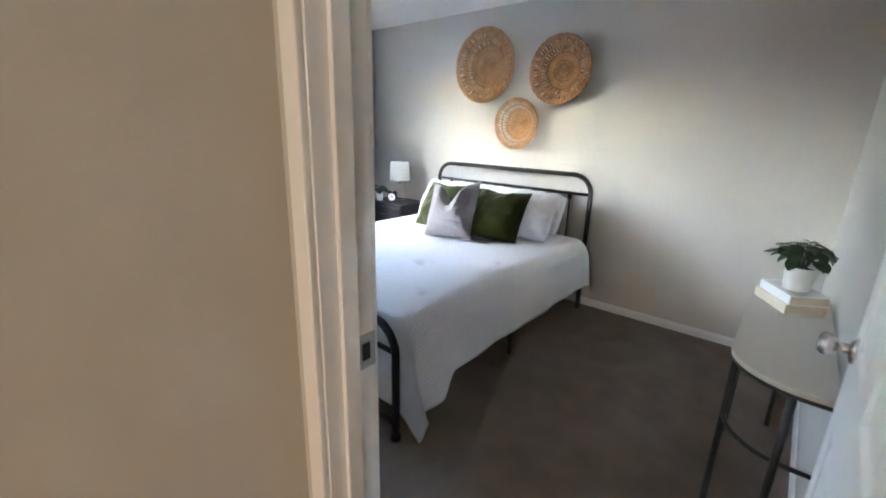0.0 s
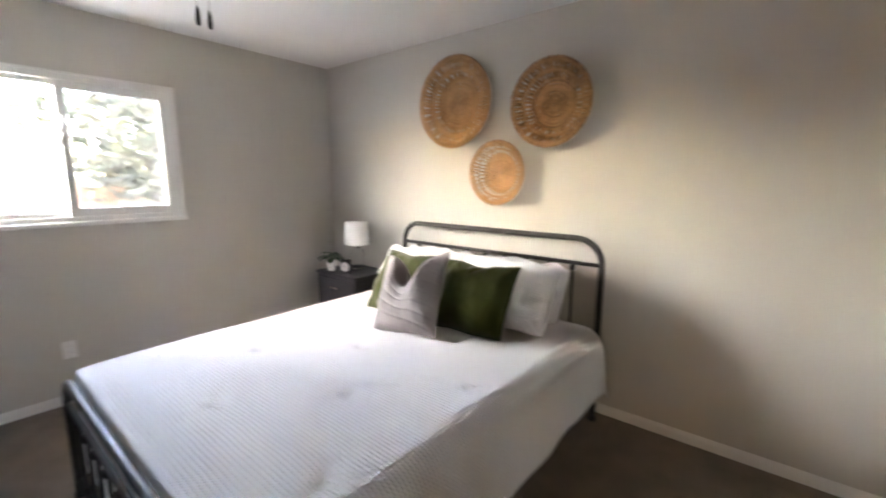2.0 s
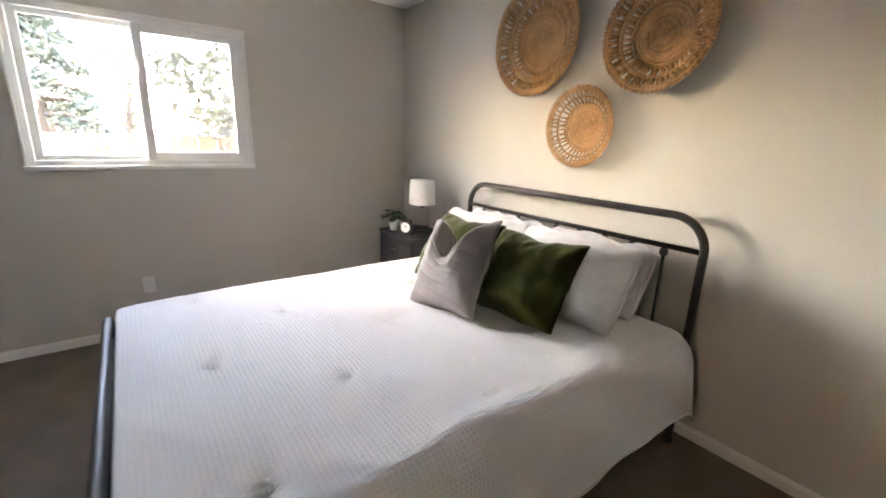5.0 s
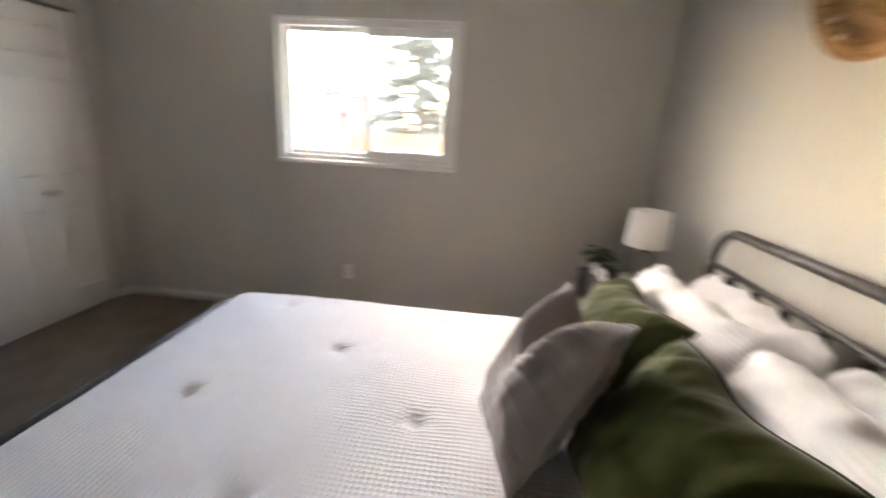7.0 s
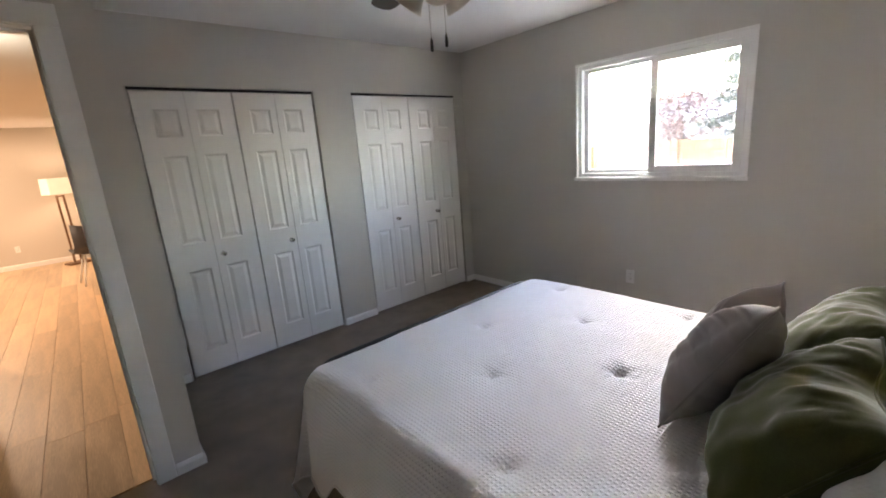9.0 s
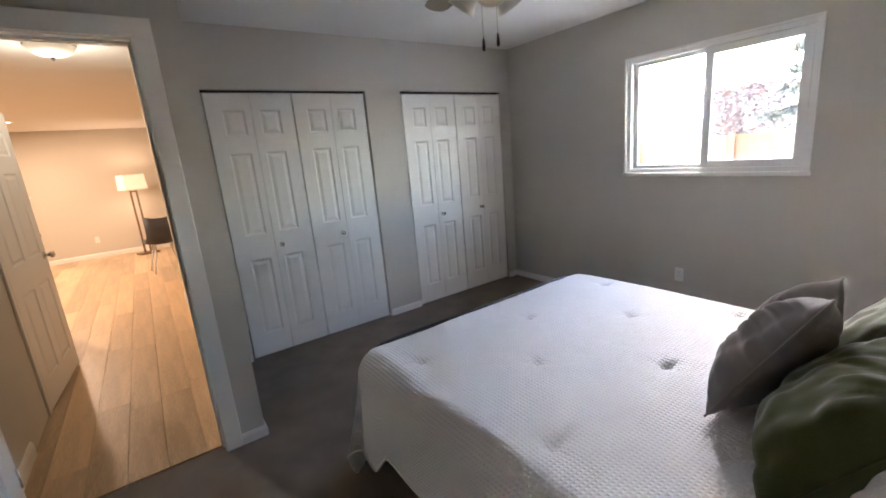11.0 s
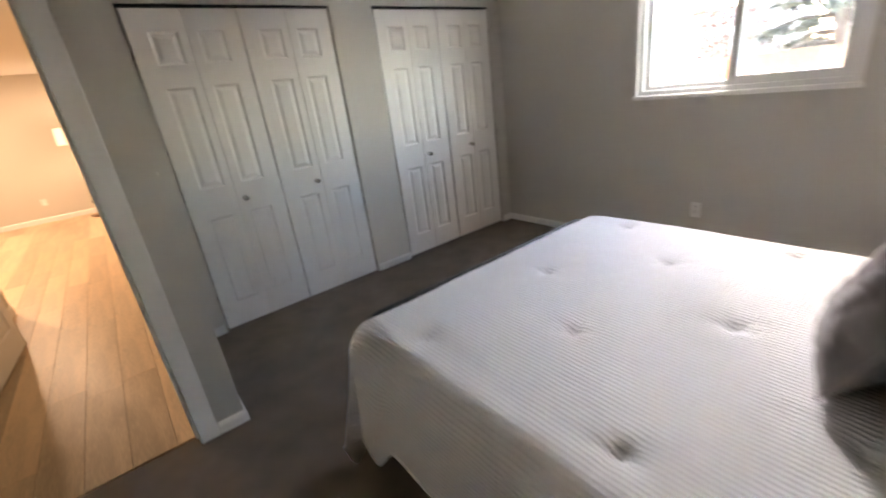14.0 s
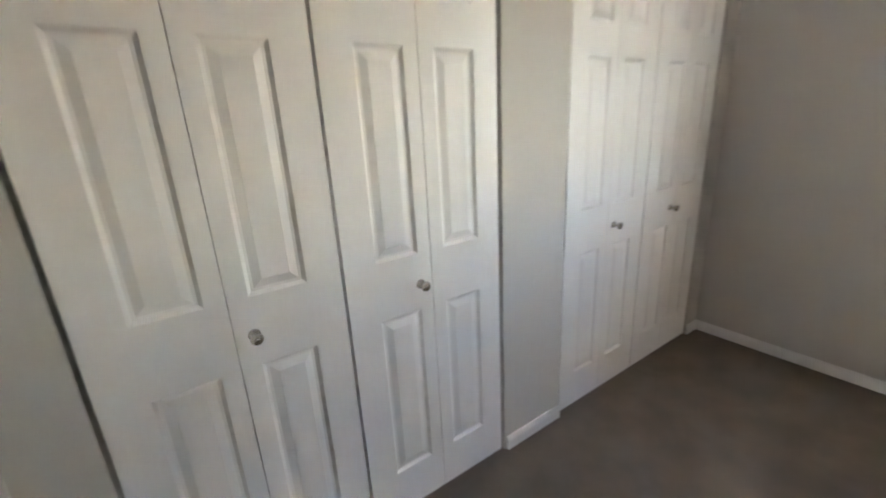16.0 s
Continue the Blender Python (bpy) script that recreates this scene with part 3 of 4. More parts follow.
def quilt():
    top, rr, hang = 0.628, 0.110, 0.430
    cx, hw = (BX0 + BX1) / 2, (BX1 - BX0) / 2 - 0.045
    yh, yf = -0.085, FY + 0.070
    sx, sy = hw + hang, (yh - yf) + 0.53
    nu, nv = 150, 170
    bm = bm_new()
    uv = bm.loops.layers.uv.new("UVMap")
    rows, where = [], {}
    for j in range(nv + 1):
        row = []
        for i in range(nu + 1):
            a, b = -sx + 2 * sx * i / nu, sy * j / nv
            da, db = max(0.0, abs(a) - hw), max(0.0, b - (yh - yf))
            s = 1 if a > 0 else -1
            r = math.hypot(da, db)
            na, nb = (da / r, db / r) if r else (0, 0)
            arcl = rr * math.pi / 2
            step = min(1.0, max(0.0, (b - (yh - yf) + 0.27) / 0.12))
            step = step * step * (3 - 2 * step)
            r = r + 0.45 * step * na * na * (1 - nb) * max(0.0, r - arcl)
            r = 0.62 + 0.45 * (r - 0.62) if r > 0.62 else r
            if r <= arcl:
                out, drop = rr * math.sin(r / rr), rr * (1 - math.cos(r / rr))
            else:
                out, drop = rr, rr + (r - arcl)
            fall = max(0.0, r - arcl)
            along = b if da > db else a
            corner = min(1.0, 2.4 * min(na, nb)) if r else 0
            wave = 0.008 * math.sin(along * 7.5 + 1.1 * s) + 0.005 * math.sin(along * 17.0 + 0.7)
            out += fall * (0.10 + 1.2 * wave / 0.02 * 0.06 + 0.20 * corner)
            x = cx + s * (min(abs(a), hw) + na * out * (1 + 0.10 * corner))
            y = yh - min(b, yh - yf) - nb * min(out, 0.038)
            if corner > 0.05:
                y = max(y, FY + 0.030)
            z = top - drop + 0.006 * noise.noise((a * 3, b * 3, 1.7)) + 0.0022 * noise.noise((a * 13, b * 13, 4.1))
            if r < 0.02:
                flat = 1.0
            else:
                flat = max(0.0, 1 - r / 0.12)
            for tx, ty in TUFTS:
                q = (x - tx) ** 2 + (y - ty) ** 2
                if q < 0.09:
                    z -= flat * (0.026 * math.exp(-q / 0.0005) + 0.012 * math.exp(-q / 0.005))
                    z += flat * 0.003 * math.exp(-((math.sqrt(q) - 0.05) / 0.02) ** 2) * math.sin(5 * math.atan2(y - ty, x - tx) + tx * 9)
            if b < 0.10:
                z -= 0.07 * (1 - b / 0.10) ** 2
            z -= 0.010 * math.exp(-max(0.0, (yh - yf) - b) / 0.10)
            z = max(z, 0.012 + 0.01 * corner)
            v = bm.verts.new((x, y, z))
            where[v] = (a, b)
            row.append(v)
        rows.append(row)
    for j in range(nv):
        for i in range(nu):
            f = bm.faces.new((rows[j][i], rows[j + 1][i], rows[j + 1][i + 1], rows[j][i + 1]))
            for l in f.loops:
                l[uv].uv = where[l.vert]
    edge = [v.co.copy() for v in [q[0] for q in rows] + rows[-1][1:-1] + [q[-1] for q in rows[::-1]]]
    ob = part("quilt", bm, M_QUILT, smooth=True)
    part("hem", tube(bm_new(), edge, 0.006, 6), M_QUILT, ob, "stitched white hem", True)
    sol = ob.modifiers.new("thickness", "SOLIDIFY")
    sol.thickness, sol.offset = 0.012, -1
    return tagged(ob, "white tufted waffle-weave quilt spread over the bed", "quilt")


quilt()


def pillow(name, seen, m, w, h, t, mat, chop=0.0, seed=1, wrinkle=0.010, group="", pleat=0.0, soft=0.0):
    """A soft cushion: width x, height z, thickness y, its base edge at z = 0."""
    n = 84 if pleat else 56
    bm = bm_new()
    uv = bm.loops.layers.uv.new("UVMap")
    grid, where = {}, {}
    for side in (1, -1):
        for j in range(n + 1):
            for i in range(n + 1):
                u, v = -1 + 2 * i / n, -1 + 2 * j / n
                rim = max(abs(u), abs(v)) > 0.999
                if rim and side < 0:
                    grid[side, i, j] = grid[1, i, j]
                    continue
                pinch = 0.07 if not soft else 0.02
                x = w / 2 * u * (1 - pinch * (1 - v * v) * abs(u) ** 1.5)
                z = h / 2 * v * (1 - pinch * (1 - u * u) * abs(v) ** 1.5)
                if soft:
                    k = 1 - soft * (abs(u) ** 4) * (abs(v) ** 4)
                    x, z = x * k, z * k
                puff = max(0.0, (1 - abs(u) ** 2.3)) ** 0.55 * max(0.0, (1 - abs(v) ** 2.3)) ** 0.55
                wr = wrinkle * (noise.noise((u * 2.2 + seed, v * 2.2, side * 0.7)) + 0.5 * noise.noise((u * 6 + seed, v * 3.5, side)))
                edge = max(abs(u), abs(v))
                fold = 0.35 * wrinkle * math.sin(14 * (u - v * 0.3) + seed) * edge ** 4 * (1 - edge) * 8
                fine = (0.45 if mat is M_VELVET else 0.0) * wrinkle * max(0.0, v) ** 1.3 * (1 - 3 * abs(noise.noise((u * 10 + seed, v * 3.2 + u * 3, side)))) if not pleat else 0.0
                if pleat:
                    q = ((u * 0.25 + v) * h / 2 / 0.062) % 1.0
                    fine = -pleat * math.exp(-((q - 0.5) / 0.13) ** 2)
                y = side * (t / 2 * puff + (wr + fold + fine) * min(1, puff * 3))
                if chop:
                    k = math.exp(-(u / 0.40) ** 2) * ((v + 1) / 2) ** 2.2
                    z -= chop * k
                    y += side * 0.18 * chop * math.exp(-((abs(u) - 0.42) / 0.2) ** 2) * ((v + 1) / 2)
                # weight: the lower half swells and the base settles flat
                y *= 1 + 0.16 * max(0.0, -v)
                z += 0.02 * h * noise.noise((u * 1.3, seed, 2.0))
                if soft:
                    z += 0.024 * noise.noise((u * 3.2, seed + 0.4, 5.0)) * max(0.0, v) ** 7
                    y += 0.020 * noise.noise((u * 4.0, seed + 0.4, 9.0)) * max(0.0, v) ** 9
                vert = bm.verts.new((x, y, z + h / 2))
                where[vert] = (x, z)
                grid[side, i, j] = vert
    for side in (1, -1):
        for j in range(n):
            for i in range(n):
                q = [grid[side, i, j], grid[side, i + 1, j], grid[side, i + 1, j + 1], grid[side, i, j + 1]]
                f = bm.faces.new(q)
                for l in f.loops:
                    l[uv].uv = where[l.vert]
    edge = [grid[1, i, 0] for i in range(n)] + [grid[1, n, j] for j in range(n)] + [grid[1, i, n] for i in range(n, 0, -1)] + [grid[1, 0, j] for j in range(n, 0, -1)]
    rim = [v.co.copy() for v in edge]
    ob = part(name, bm, mat, smooth=True, m=m)
    part("piping", tube(bm_new(), rim, 0.0038, 6, True), mat, ob, smooth=True)
    return tagged(ob, seen, "pillow", group)


def lean(x, y, z, back, turn=0, roll=0):
    """A pose on the bed: base at x, y, z, leaning back by some degrees."""
    return pose(x, y, z, 0, 0, turn) @ pose(0, 0, 0, -back) @ pose(0, 0, 0, 0, roll, 0)


BT = 0.632
W = "white pillows"
pillow("bed_pillow", "white cotton pillow leaning on the headboard", lean(1.54, -0.262, BT - 0.02, 27, 1), 0.66, 0.37, 0.20, M_LINEN, 0, 3, 0.024, W, 0.0, 0.07)
pillow("bed_pillow", "white cotton pillow leaning on the headboard", lean(2.21, -0.262, BT - 0.02, 27, -1), 0.66, 0.37, 0.20, M_LINEN, 0, 5, 0.024, W, 0.0, 0.07)
pillow("pillow_sham", "white waffle-weave sham before the white pillows", lean(1.56, -0.490, BT - 0.015, 30, 2), 0.66, 0.41, 0.23, M_SHAM, 0.02, 8, 0.018, W, 0.0, 0.04)
pillow("pillow_sham", "white waffle-weave sham before the white pillows", lean(2.235, -0.490, BT - 0.015, 29, -1), 0.67, 0.41, 0.27, M_SHAM, 0, 11, 0.018, W, 0.0, 0.05)
G = "green pillows"
pillow("throw_pillow", "olive green velvet throw pillow behind the grey one", lean(1.665, -0.715, BT - 0.012, 35, 3), 0.48, 0.43, 0.25, M_VELVET, 0.02, 14, 0.015, G)
pillow("throw_pillow", "olive green velvet throw pillow beside the grey one", lean(2.180, -0.712, BT - 0.012, 35, 6), 0.48, 0.43, 0.26, M_VELVET, 0.02, 17, 0.015, G)
pillow("throw_pillow", "mauve-grey linen throw pillow with a dented top edge", lean(1.957, -0.938, BT - 0.010, 31, 4, -9), 0.425, 0.475, 0.180, M_GREY, 0.21, 21, 0.010, "", 0.0045)

# ---- baskets on the wall ----


def basket(seen, x, z, r, mat, seed, deep=0.055, open_rings=(), strand=0.0046):
    """A coiled wall basket: rings of coil, bound by upright stitches, with open bands."""
    o = thing("wall_basket", seen, "wall basket", pose(x, NY, z, 90), "wall baskets")
    rng = random.Random(seed)
    bm = bm_new()
    coil = 0.0085

    def height(q):
        # local z points out of the wall; the rim stands off the wall
        k = q / r
        return 0.014 + deep * min(1.0, max(0.0, (k - 0.50) / 0.42)) ** 1.15
    q = coil
    while q < r * 1.001:
        k = q / r
        if not any(a < k < b for a, b in open_rings):
            n = max(18, int(2 * math.pi * q / 0.016))
            wob = rng.random() * 6
            pts = [(math.cos(2 * math.pi * i / n) * (q + 0.0015 * math.sin(3 * 6.28 * i / n + wob)), math.sin(2 * math.pi * i / n) * (q + 0.0015 * math.sin(2 * 6.28 * i / n + wob)), height(q) + 0.0015 * math.sin(6.28 * 5 * i / n + wob)) for i in range(n)]
            tube(bm, pts, coil * (0.64 if k < 0.96 else 0.95), 6, True)
        q += coil
    tagged(part("coil", bm, mat, o, smooth=True), kind="stuff")
    bm = bm_new()
    for a, b in open_rings:
        n = int(2 * math.pi * r * (a + b) / 2 / 0.024)
        for i in range(n):
            g = 2 * math.pi * (i + 0.25 * rng.random()) / n
            g2 = g + 0.03 * rng.uniform(-1, 1)
            q0, q1 = (a - 0.02) * r, (b + 0.02) * r
            tube(bm, [(math.cos(g) * q0, math.sin(g) * q0, height(q0)), (math.cos(g2) * q1, math.sin(g2) * q1, height(q1))], strand * rng.uniform(0.85, 1.2), 6)
    tagged(part("stitch", bm, mat, o, smooth=True), kind="stuff")
    # binding over the rim and over the bands
    bm = bm_new()
    n = int(2 * math.pi * r / 0.016)
    for i in range(n):
        g = 2 * math.pi * i / n
        for k in (1.0, 0.90) if rng.random() < 0.9 else (1.0,):
            q = r * k
            c = Vector((math.cos(g) * q, math.sin(g) * q, height(q)))
            e = Vector((math.cos(g), math.sin(g), 0.5)) * 0.0105
            tg = Vector((-math.sin(g), math.cos(g), 0)) * rng.uniform(-0.006, 0.006)
            tube(bm, [c - e + tg + Vector((0, 0, 0.006)), c + Vector((0, 0, 0.010)), c + e - tg], 0.0044, 5)
    tagged(part("binding", bm, mat, o, smooth=True), kind="stuff")
    return o


basket("large round woven seagrass wall basket, tan", 1.585, 1.987, 0.306, M_STRAW, 1, 0.075, ((0.60, 0.67), (0.80, 0.92)), 0.0085)
basket("large round woven wall basket, darker brown with ragged rim", 2.318, 1.908, 0.256, M_STRAWD, 2, 0.075, ((0.62, 0.70), (0.80, 0.92)), 0.0092)
basket("small round woven wall basket with an openwork rim", 1.950, 1.494, 0.208, M_STRAW, 3, 0.068, ((0.64, 0.75), (0.78, 0.92)))

# ---- nightstand and what stands on it ----
ns = thing("nightstand", "black wooden nightstand with a drawer beside the bed", "nightstand", pose(0.665, -0.22, 0))
bm = bm_new()
box(bm, -0.25, 0.25, -0.19, 0.19, 0.08, 0.655, 0.003)
part("body", bm, M_NIGHT, ns)
bm = bm_new()
box(bm, -0.257, 0.257, -0.200, 0.195, 0.655, 0.680, 0.004)
part("top", bm, M_NIGHT, ns)
for z, zz in ((0.39, 0.640), (0.11, 0.380)):
    bm = bm_new()
    box(bm, -0.238, 0.238, -0.199, -0.188, z, zz, 0.003)
    dr = part("drawer", bm, M_NIGHT, ns)
    bm = tube(bm_new(), [(-0.05, -0.198, zz - 0.075), (-0.045, -0.218, zz - 0.075), (0.045, -0.218, zz - 0.075), (0.05, -0.198, zz - 0.075)], 0.0045, 8)
    part("handle", bm, M_CHROME, dr, "small metal pull", True)
for x in (-0.22, 0.22):
    for y in (-0.16, 0.16):
        bm = bm_new()
        box(bm, x - 0.018, x + 0.018, y - 0.018, y + 0.018, 0, 0.08, 0.002)
        part("leg", bm, M_NIGHT, ns)

tl = thing("table_lamp", "glass table lamp with a white drum shade", "table lamp", pose(0.622, -0.140, 0.680))
bm = lathe(bm_new(), ((0.108, 0.212), (0.096, 0.402), (0.0945, 0.402), (0.1065, 0.212), (0.108, 0.212)), 40)
part("shade", bm, M_SHADE, tl, "white fabric drum shade", True)
bm = lathe(bm_new(), ((0, 0.004), (0.054, 0.004), (0.056, 0.010), (0.056, 0.150), (0.050, 0.168), (0.024, 0.176), (0.024, 0.180), (0, 0.180)), 32)
part("base", bm, M_GLASS, tl, "clear glass cylinder base", True)
bm = lathe(bm_new(), ((0, 0), (0.058, 0), (0.058, 0.003), (0, 0.0035)), 32)
part("foot", bm, M_CHROME, tl, "", True)
bm = lathe(bm_new(), ((0, 0.180), (0.020, 0.180), (0.020, 0.200), (0.010, 0.205), (0.008, 0.300), (0, 0.300)), 20)
part("socket", bm, M_CHROME, tl, "", True)
bm = bm_new()
for k in range(3):
    g = 2 * math.pi * k / 3
    tube(bm, [(0, 0, 0.296), (0.1015 * math.cos(g), 0.1015 * math.sin(g), 0.300)], 0.0015, 6)
part("spider", bm, M_CHROME, tl)

ck = thing("alarm_clock", "small black round alarm clock with a pale dial", "clock", pose(0.735, -0.355, 0.680, 0, 0, 28))
face = Matrix.Translation((0, 0, 0.062)) @ pose(0, 0, 0, 90)
part("case", lathe(bm_new(), ((0, -0.022), (0.044, -0.022), (0.050, -0.014), (0.050, 0.016), (0.046, 0.022), (0.040, 0.020), (0, 0.020)), 30, face), M_BLACK, ck, smooth=True)
part("dial", lathe(bm_new(), ((0, 0.0205), (0.039, 0.0205), (0.039, 0.0215), (0, 0.0215)), 30, face), M_POT, ck, "cream dial")
bm = bm_new()
tube(bm, [(0, -0.023, 0.062), (0, -0.023, 0.090)], 0.0014, 6)
tube(bm, [(0, -0.023, 0.062), (0.017, -0.023, 0.070)], 0.0016, 6)
part("pointer", bm, M_BLACK, ck)
for x in (-0.026, 0.026):
    part("bell", lathe(bm_new(), ((0.022, 0), (0.020, 0.010), (0.012, 0.018), (0, 0.021)), 18, pose(x, 0, 0.104, 0, 18 if x > 0 else -18)), M_BLACK, ck, smooth=True)
    part("leg", tube(bm_new(), [(x * 0.9, 0, 0.026), (x * 1.3, 0, 0.0)], 0.005, 8), M_BLACK, ck, smooth=True)


def leaf_mesh(bm, base, tip_dir, up, length, width, fold=0.15, droop=0.2):
    d = tip_dir.normalized()
    s = d.cross(up).normalized()
    nrm = s.cross(d).normalized()
    rows = []
    for i in range(6):
        k = i / 5
        w = width * max(0.0, math.sin(math.pi * min(1, 0.05 + 0.93 * k))) ** 0.6 * 0.5 if i < 5 else 0.0005
        c = base + d * (length * k) - Vector((0, 0, 1)) * droop * length * k * k
        rows.append([bm.verts.new(c + s * (w * q) + nrm * (abs(q) * fold * width)) for q in (-1, 0, 1)])
    for A, B in zip(rows, rows[1:]):
        for q in range(2):
            bm.faces.new((A[q], A[q + 1], B[q + 1], B[q]))


def potted(name, seen, m, pot_r, pot_h, n, spread, lift, ll, lw, seed):
    rng = random.Random(seed)
    o = thing(name, seen, "potted plant", m)
    part("pot", lathe(bm_new(), ((0, 0), (pot_r * 0.80, 0), (pot_r * 0.84, 0.004), (pot_r, pot_h), (pot_r * 0.92, pot_h), (pot_r * 0.86, pot_h * 0.86), (0, pot_h * 0.86)), 32), M_POT, o, "white ceramic pot", True)
    part("soil", lathe(bm_new(), ((0, pot_h * 0.90), (pot_r * 0.88, pot_h * 0.88)), 20), M_SOIL, o)
    stems, leaves = bm_new(), bm_new()
    for i in range(n):
        g = 2.4 * i + rng.uniform(-0.3, 0.3)
        k = math.sqrt((i + 0.6) / n)
        rad = spread * k * rng.uniform(0.75, 1.1)
        z = pot_h + lift * (1.0 - 0.65 * k * k) * rng.uniform(0.7, 1.1)
        root = Vector((0.25 * pot_r * math.cos(g), 0.25 * pot_r * math.sin(g), pot_h * 0.88))
        end = Vector((rad * math.cos(g), rad * math.sin(g), z))
        mid = (root + end) / 2 + Vector((0, 0, lift * 0.22))
        tube(stems, [root, mid, end], 0.0016, 5)
        out = Vector((math.cos(g + rng.uniform(-0.5, 0.5)), math.sin(g + rng.uniform(-0.5, 0.5)), rng.uniform(-0.35, 0.35)))
        leaf_mesh(leaves, end, out, Vector((rng.uniform(-0.3, 0.3), rng.uniform(-0.3, 0.3), 1)), ll * rng.uniform(0.75, 1.15), lw * rng.uniform(0.8, 1.15), 0.10, rng.uniform(0.1, 0.5))
    part("stems", stems, M_LEAF, o, "", True)
    part("leaves", leaves, M_LEAF, o, "dark green rounded leaves", True)
    return o


potted("potted_plant", "small green plant in a white pot on the nightstand", pose(0.525, -0.345, 0.680), 0.038, 0.075, 34, 0.075, 0.085, 0.05, 0.036, 4)

# ---- console table, books, plant ----
TX, TZ = 3.872, 0.705
table = thing("console_table", "half-oval console table with cream top and black iron legs", "console table", pose(0, 0, 0))


def half_oval(inset=0.0, n=10, r=0.22):
    x0, x1, a, b = TX + inset, EX - 0.012, -1.800 + inset, -0.800 - inset
    pts = [(x1, a)]
    pts += [(x, y) for x, y in arc(x0 + r - inset, a + r - inset, r - inset, 270, 180, n)]
    pts += [(x, y) for x, y in arc(x0 + r - inset, b - r + inset, r - inset, 180, 90, n)]
    pts += [(x1, b)]
    return pts


def prism(bm, pts, z0, z1, bevel=0.0):
    lo = [bm.verts.new((x, y, z0)) for x, y in pts]
    hi = [bm.verts.new((x, y, z1)) for x, y in pts]
    for i in range(len(pts)):
        j = (i + 1) % len(pts)
        bm.faces.new((lo[i], lo[j], hi[j], hi[i]))
    bm.faces.new(lo[::-1])
    top = bm.faces.new(hi)
    if bevel:
        bmesh.ops.bevel(bm, geom=list(top.edges), offset=bevel, segments=2, profile=0.5, affect="EDGES")
    return bm


part("tabletop", prism(bm_new(), half_oval(), TZ - 0.018, TZ, 0.004), M_STONE, table, "cream stone-look top")
pts = [(x, y, TZ - 0.028) for x, y in half_oval(0.012)]
part("apron", tube(bm_new(), pts, 0.0095, 8), M_BLACK, table, smooth=True)
part("stretcher", tube(bm_new(), [(x, y, 0.425) for x, y in half_oval(0.022)], 0.008, 8), M_BLACK, table, smooth=True)
for x, y in ((TX + 0.022, -1.590), (TX + 0.018, -1.020), (TX + 0.185, -1.782), (TX + 0.185, -0.818)):
    part("leg", tube(bm_new(), [(x, y, 0.0), (x, y, TZ - 0.026)], 0.0125, 8), M_BLACK, table, smooth=True)


def book(seen, m, w, d, h, cover):
    o = thing("book", seen, "book", m, "stacked books")
    bm = bm_new()
    box(bm, 0.004, w - 0.004, 0.004, d - 0.004, 0.003, h - 0.003)
    part("page_block", bm, M_PAGE, o, "cream page block")
    bm = bm_new()
    box(bm, 0, w, 0, d, h - 0.003, h, 0.001, 1)
    box(bm, 0, w, 0, d, 0, 0.003, 0.001, 1)
    box(bm, 0, 0.003, 0, d, 0.003, h - 0.003)
    part("cover", bm, cover, o)
    return o


book("thick cream hardback book lying flat on the console", pose(4.000, -1.105, TZ, 0, 0, 31), 0.165, 0.235, 0.042, M_BOOKC)
book("white hardback book lying on the cream one", pose(4.008, -1.098, TZ + 0.042, 0, 0, 31), 0.155, 0.225, 0.040, M_BOOKW)
potted("potted_plant", "leafy dark green plant in a white pot on the books", pose(4.020, -0.965, TZ + 0.082), 0.058, 0.105, 46, 0.085, 0.110, 0.070, 0.054, 9)

# ---- ceiling fan ----
FX, FYY = 2.065, -1.865
fan = thing("ceiling_fan", "ceiling fan with brown blades and frosted light shades", "ceiling fan", pose(FX, FYY, 0))
part("canopy", lathe(bm_new(), ((0, H), (0.075, H), (0.075, H - 0.02), (0.055, H - 0.05), (0.03, H - 0.06), (0.03, H - 0.12)), 28), M_CHROME, fan, smooth=True)
part("motor", lathe(bm_new(), ((0.03, H - 0.12), (0.10, H - 0.125), (0.125, H - 0.15), (0.125, H - 0.23), (0.09, H - 0.265), (0.05, H - 0.275), (0.05, H - 0.31), (0, H - 0.31)), 32), M_CHROME, fan, smooth=True)
for k in range(5):
    g = radians(-99 + 72 * k)
    R = pose(0, 0, H - 0.255, 0, 0, math.degrees(g))
    bm = bm_new()
    out = [(0.17, -0.045), (0.30, -0.056), (0.46, -0.060), (0.505, -0.050), (0.525, -0.020), (0.525, 0.020), (0.505, 0.050), (0.46, 0.060), (0.30, 0.056), (0.17, 0.045)]
    prism(bm, out, -0.003, 0.004)
    bmesh.ops.transform(bm, matrix=R @ pose(0, 0, 0, 11), verts=bm.verts)
    b = part("blade", bm, M_BLADE, fan, "brown wooden blade")
    bm = bm_new()
    box(bm, 0.10, 0.22, -0.016, 0.016, 0.004, 0.010, 0.002)
    bmesh.ops.transform(bm, matrix=R @ pose(0, 0, 0, 11), verts=bm.verts)
    part("bracket", bm, M_CHROME, b)
for k in range(3):
    g = radians(-65 + 120 * k)
    m = pose(0.055 * math.cos(g), 0.055 * math.sin(g), H - 0.302, 0, 0, math.degrees(g)) @ pose(0, 0, 0, 0, 140, 0)
    part("light_shade", lathe(bm_new(), ((0.018, 0.0), (0.024, 0.02), (0.040, 0.045), (0.052, 0.085), (0.066, 0.112), (0.063, 0.112), (0.049, 0.085), (0.037, 0.045), (0.018, 0.01)), 26, m), M_FROST, fan, "frosted bell glass shade", True)
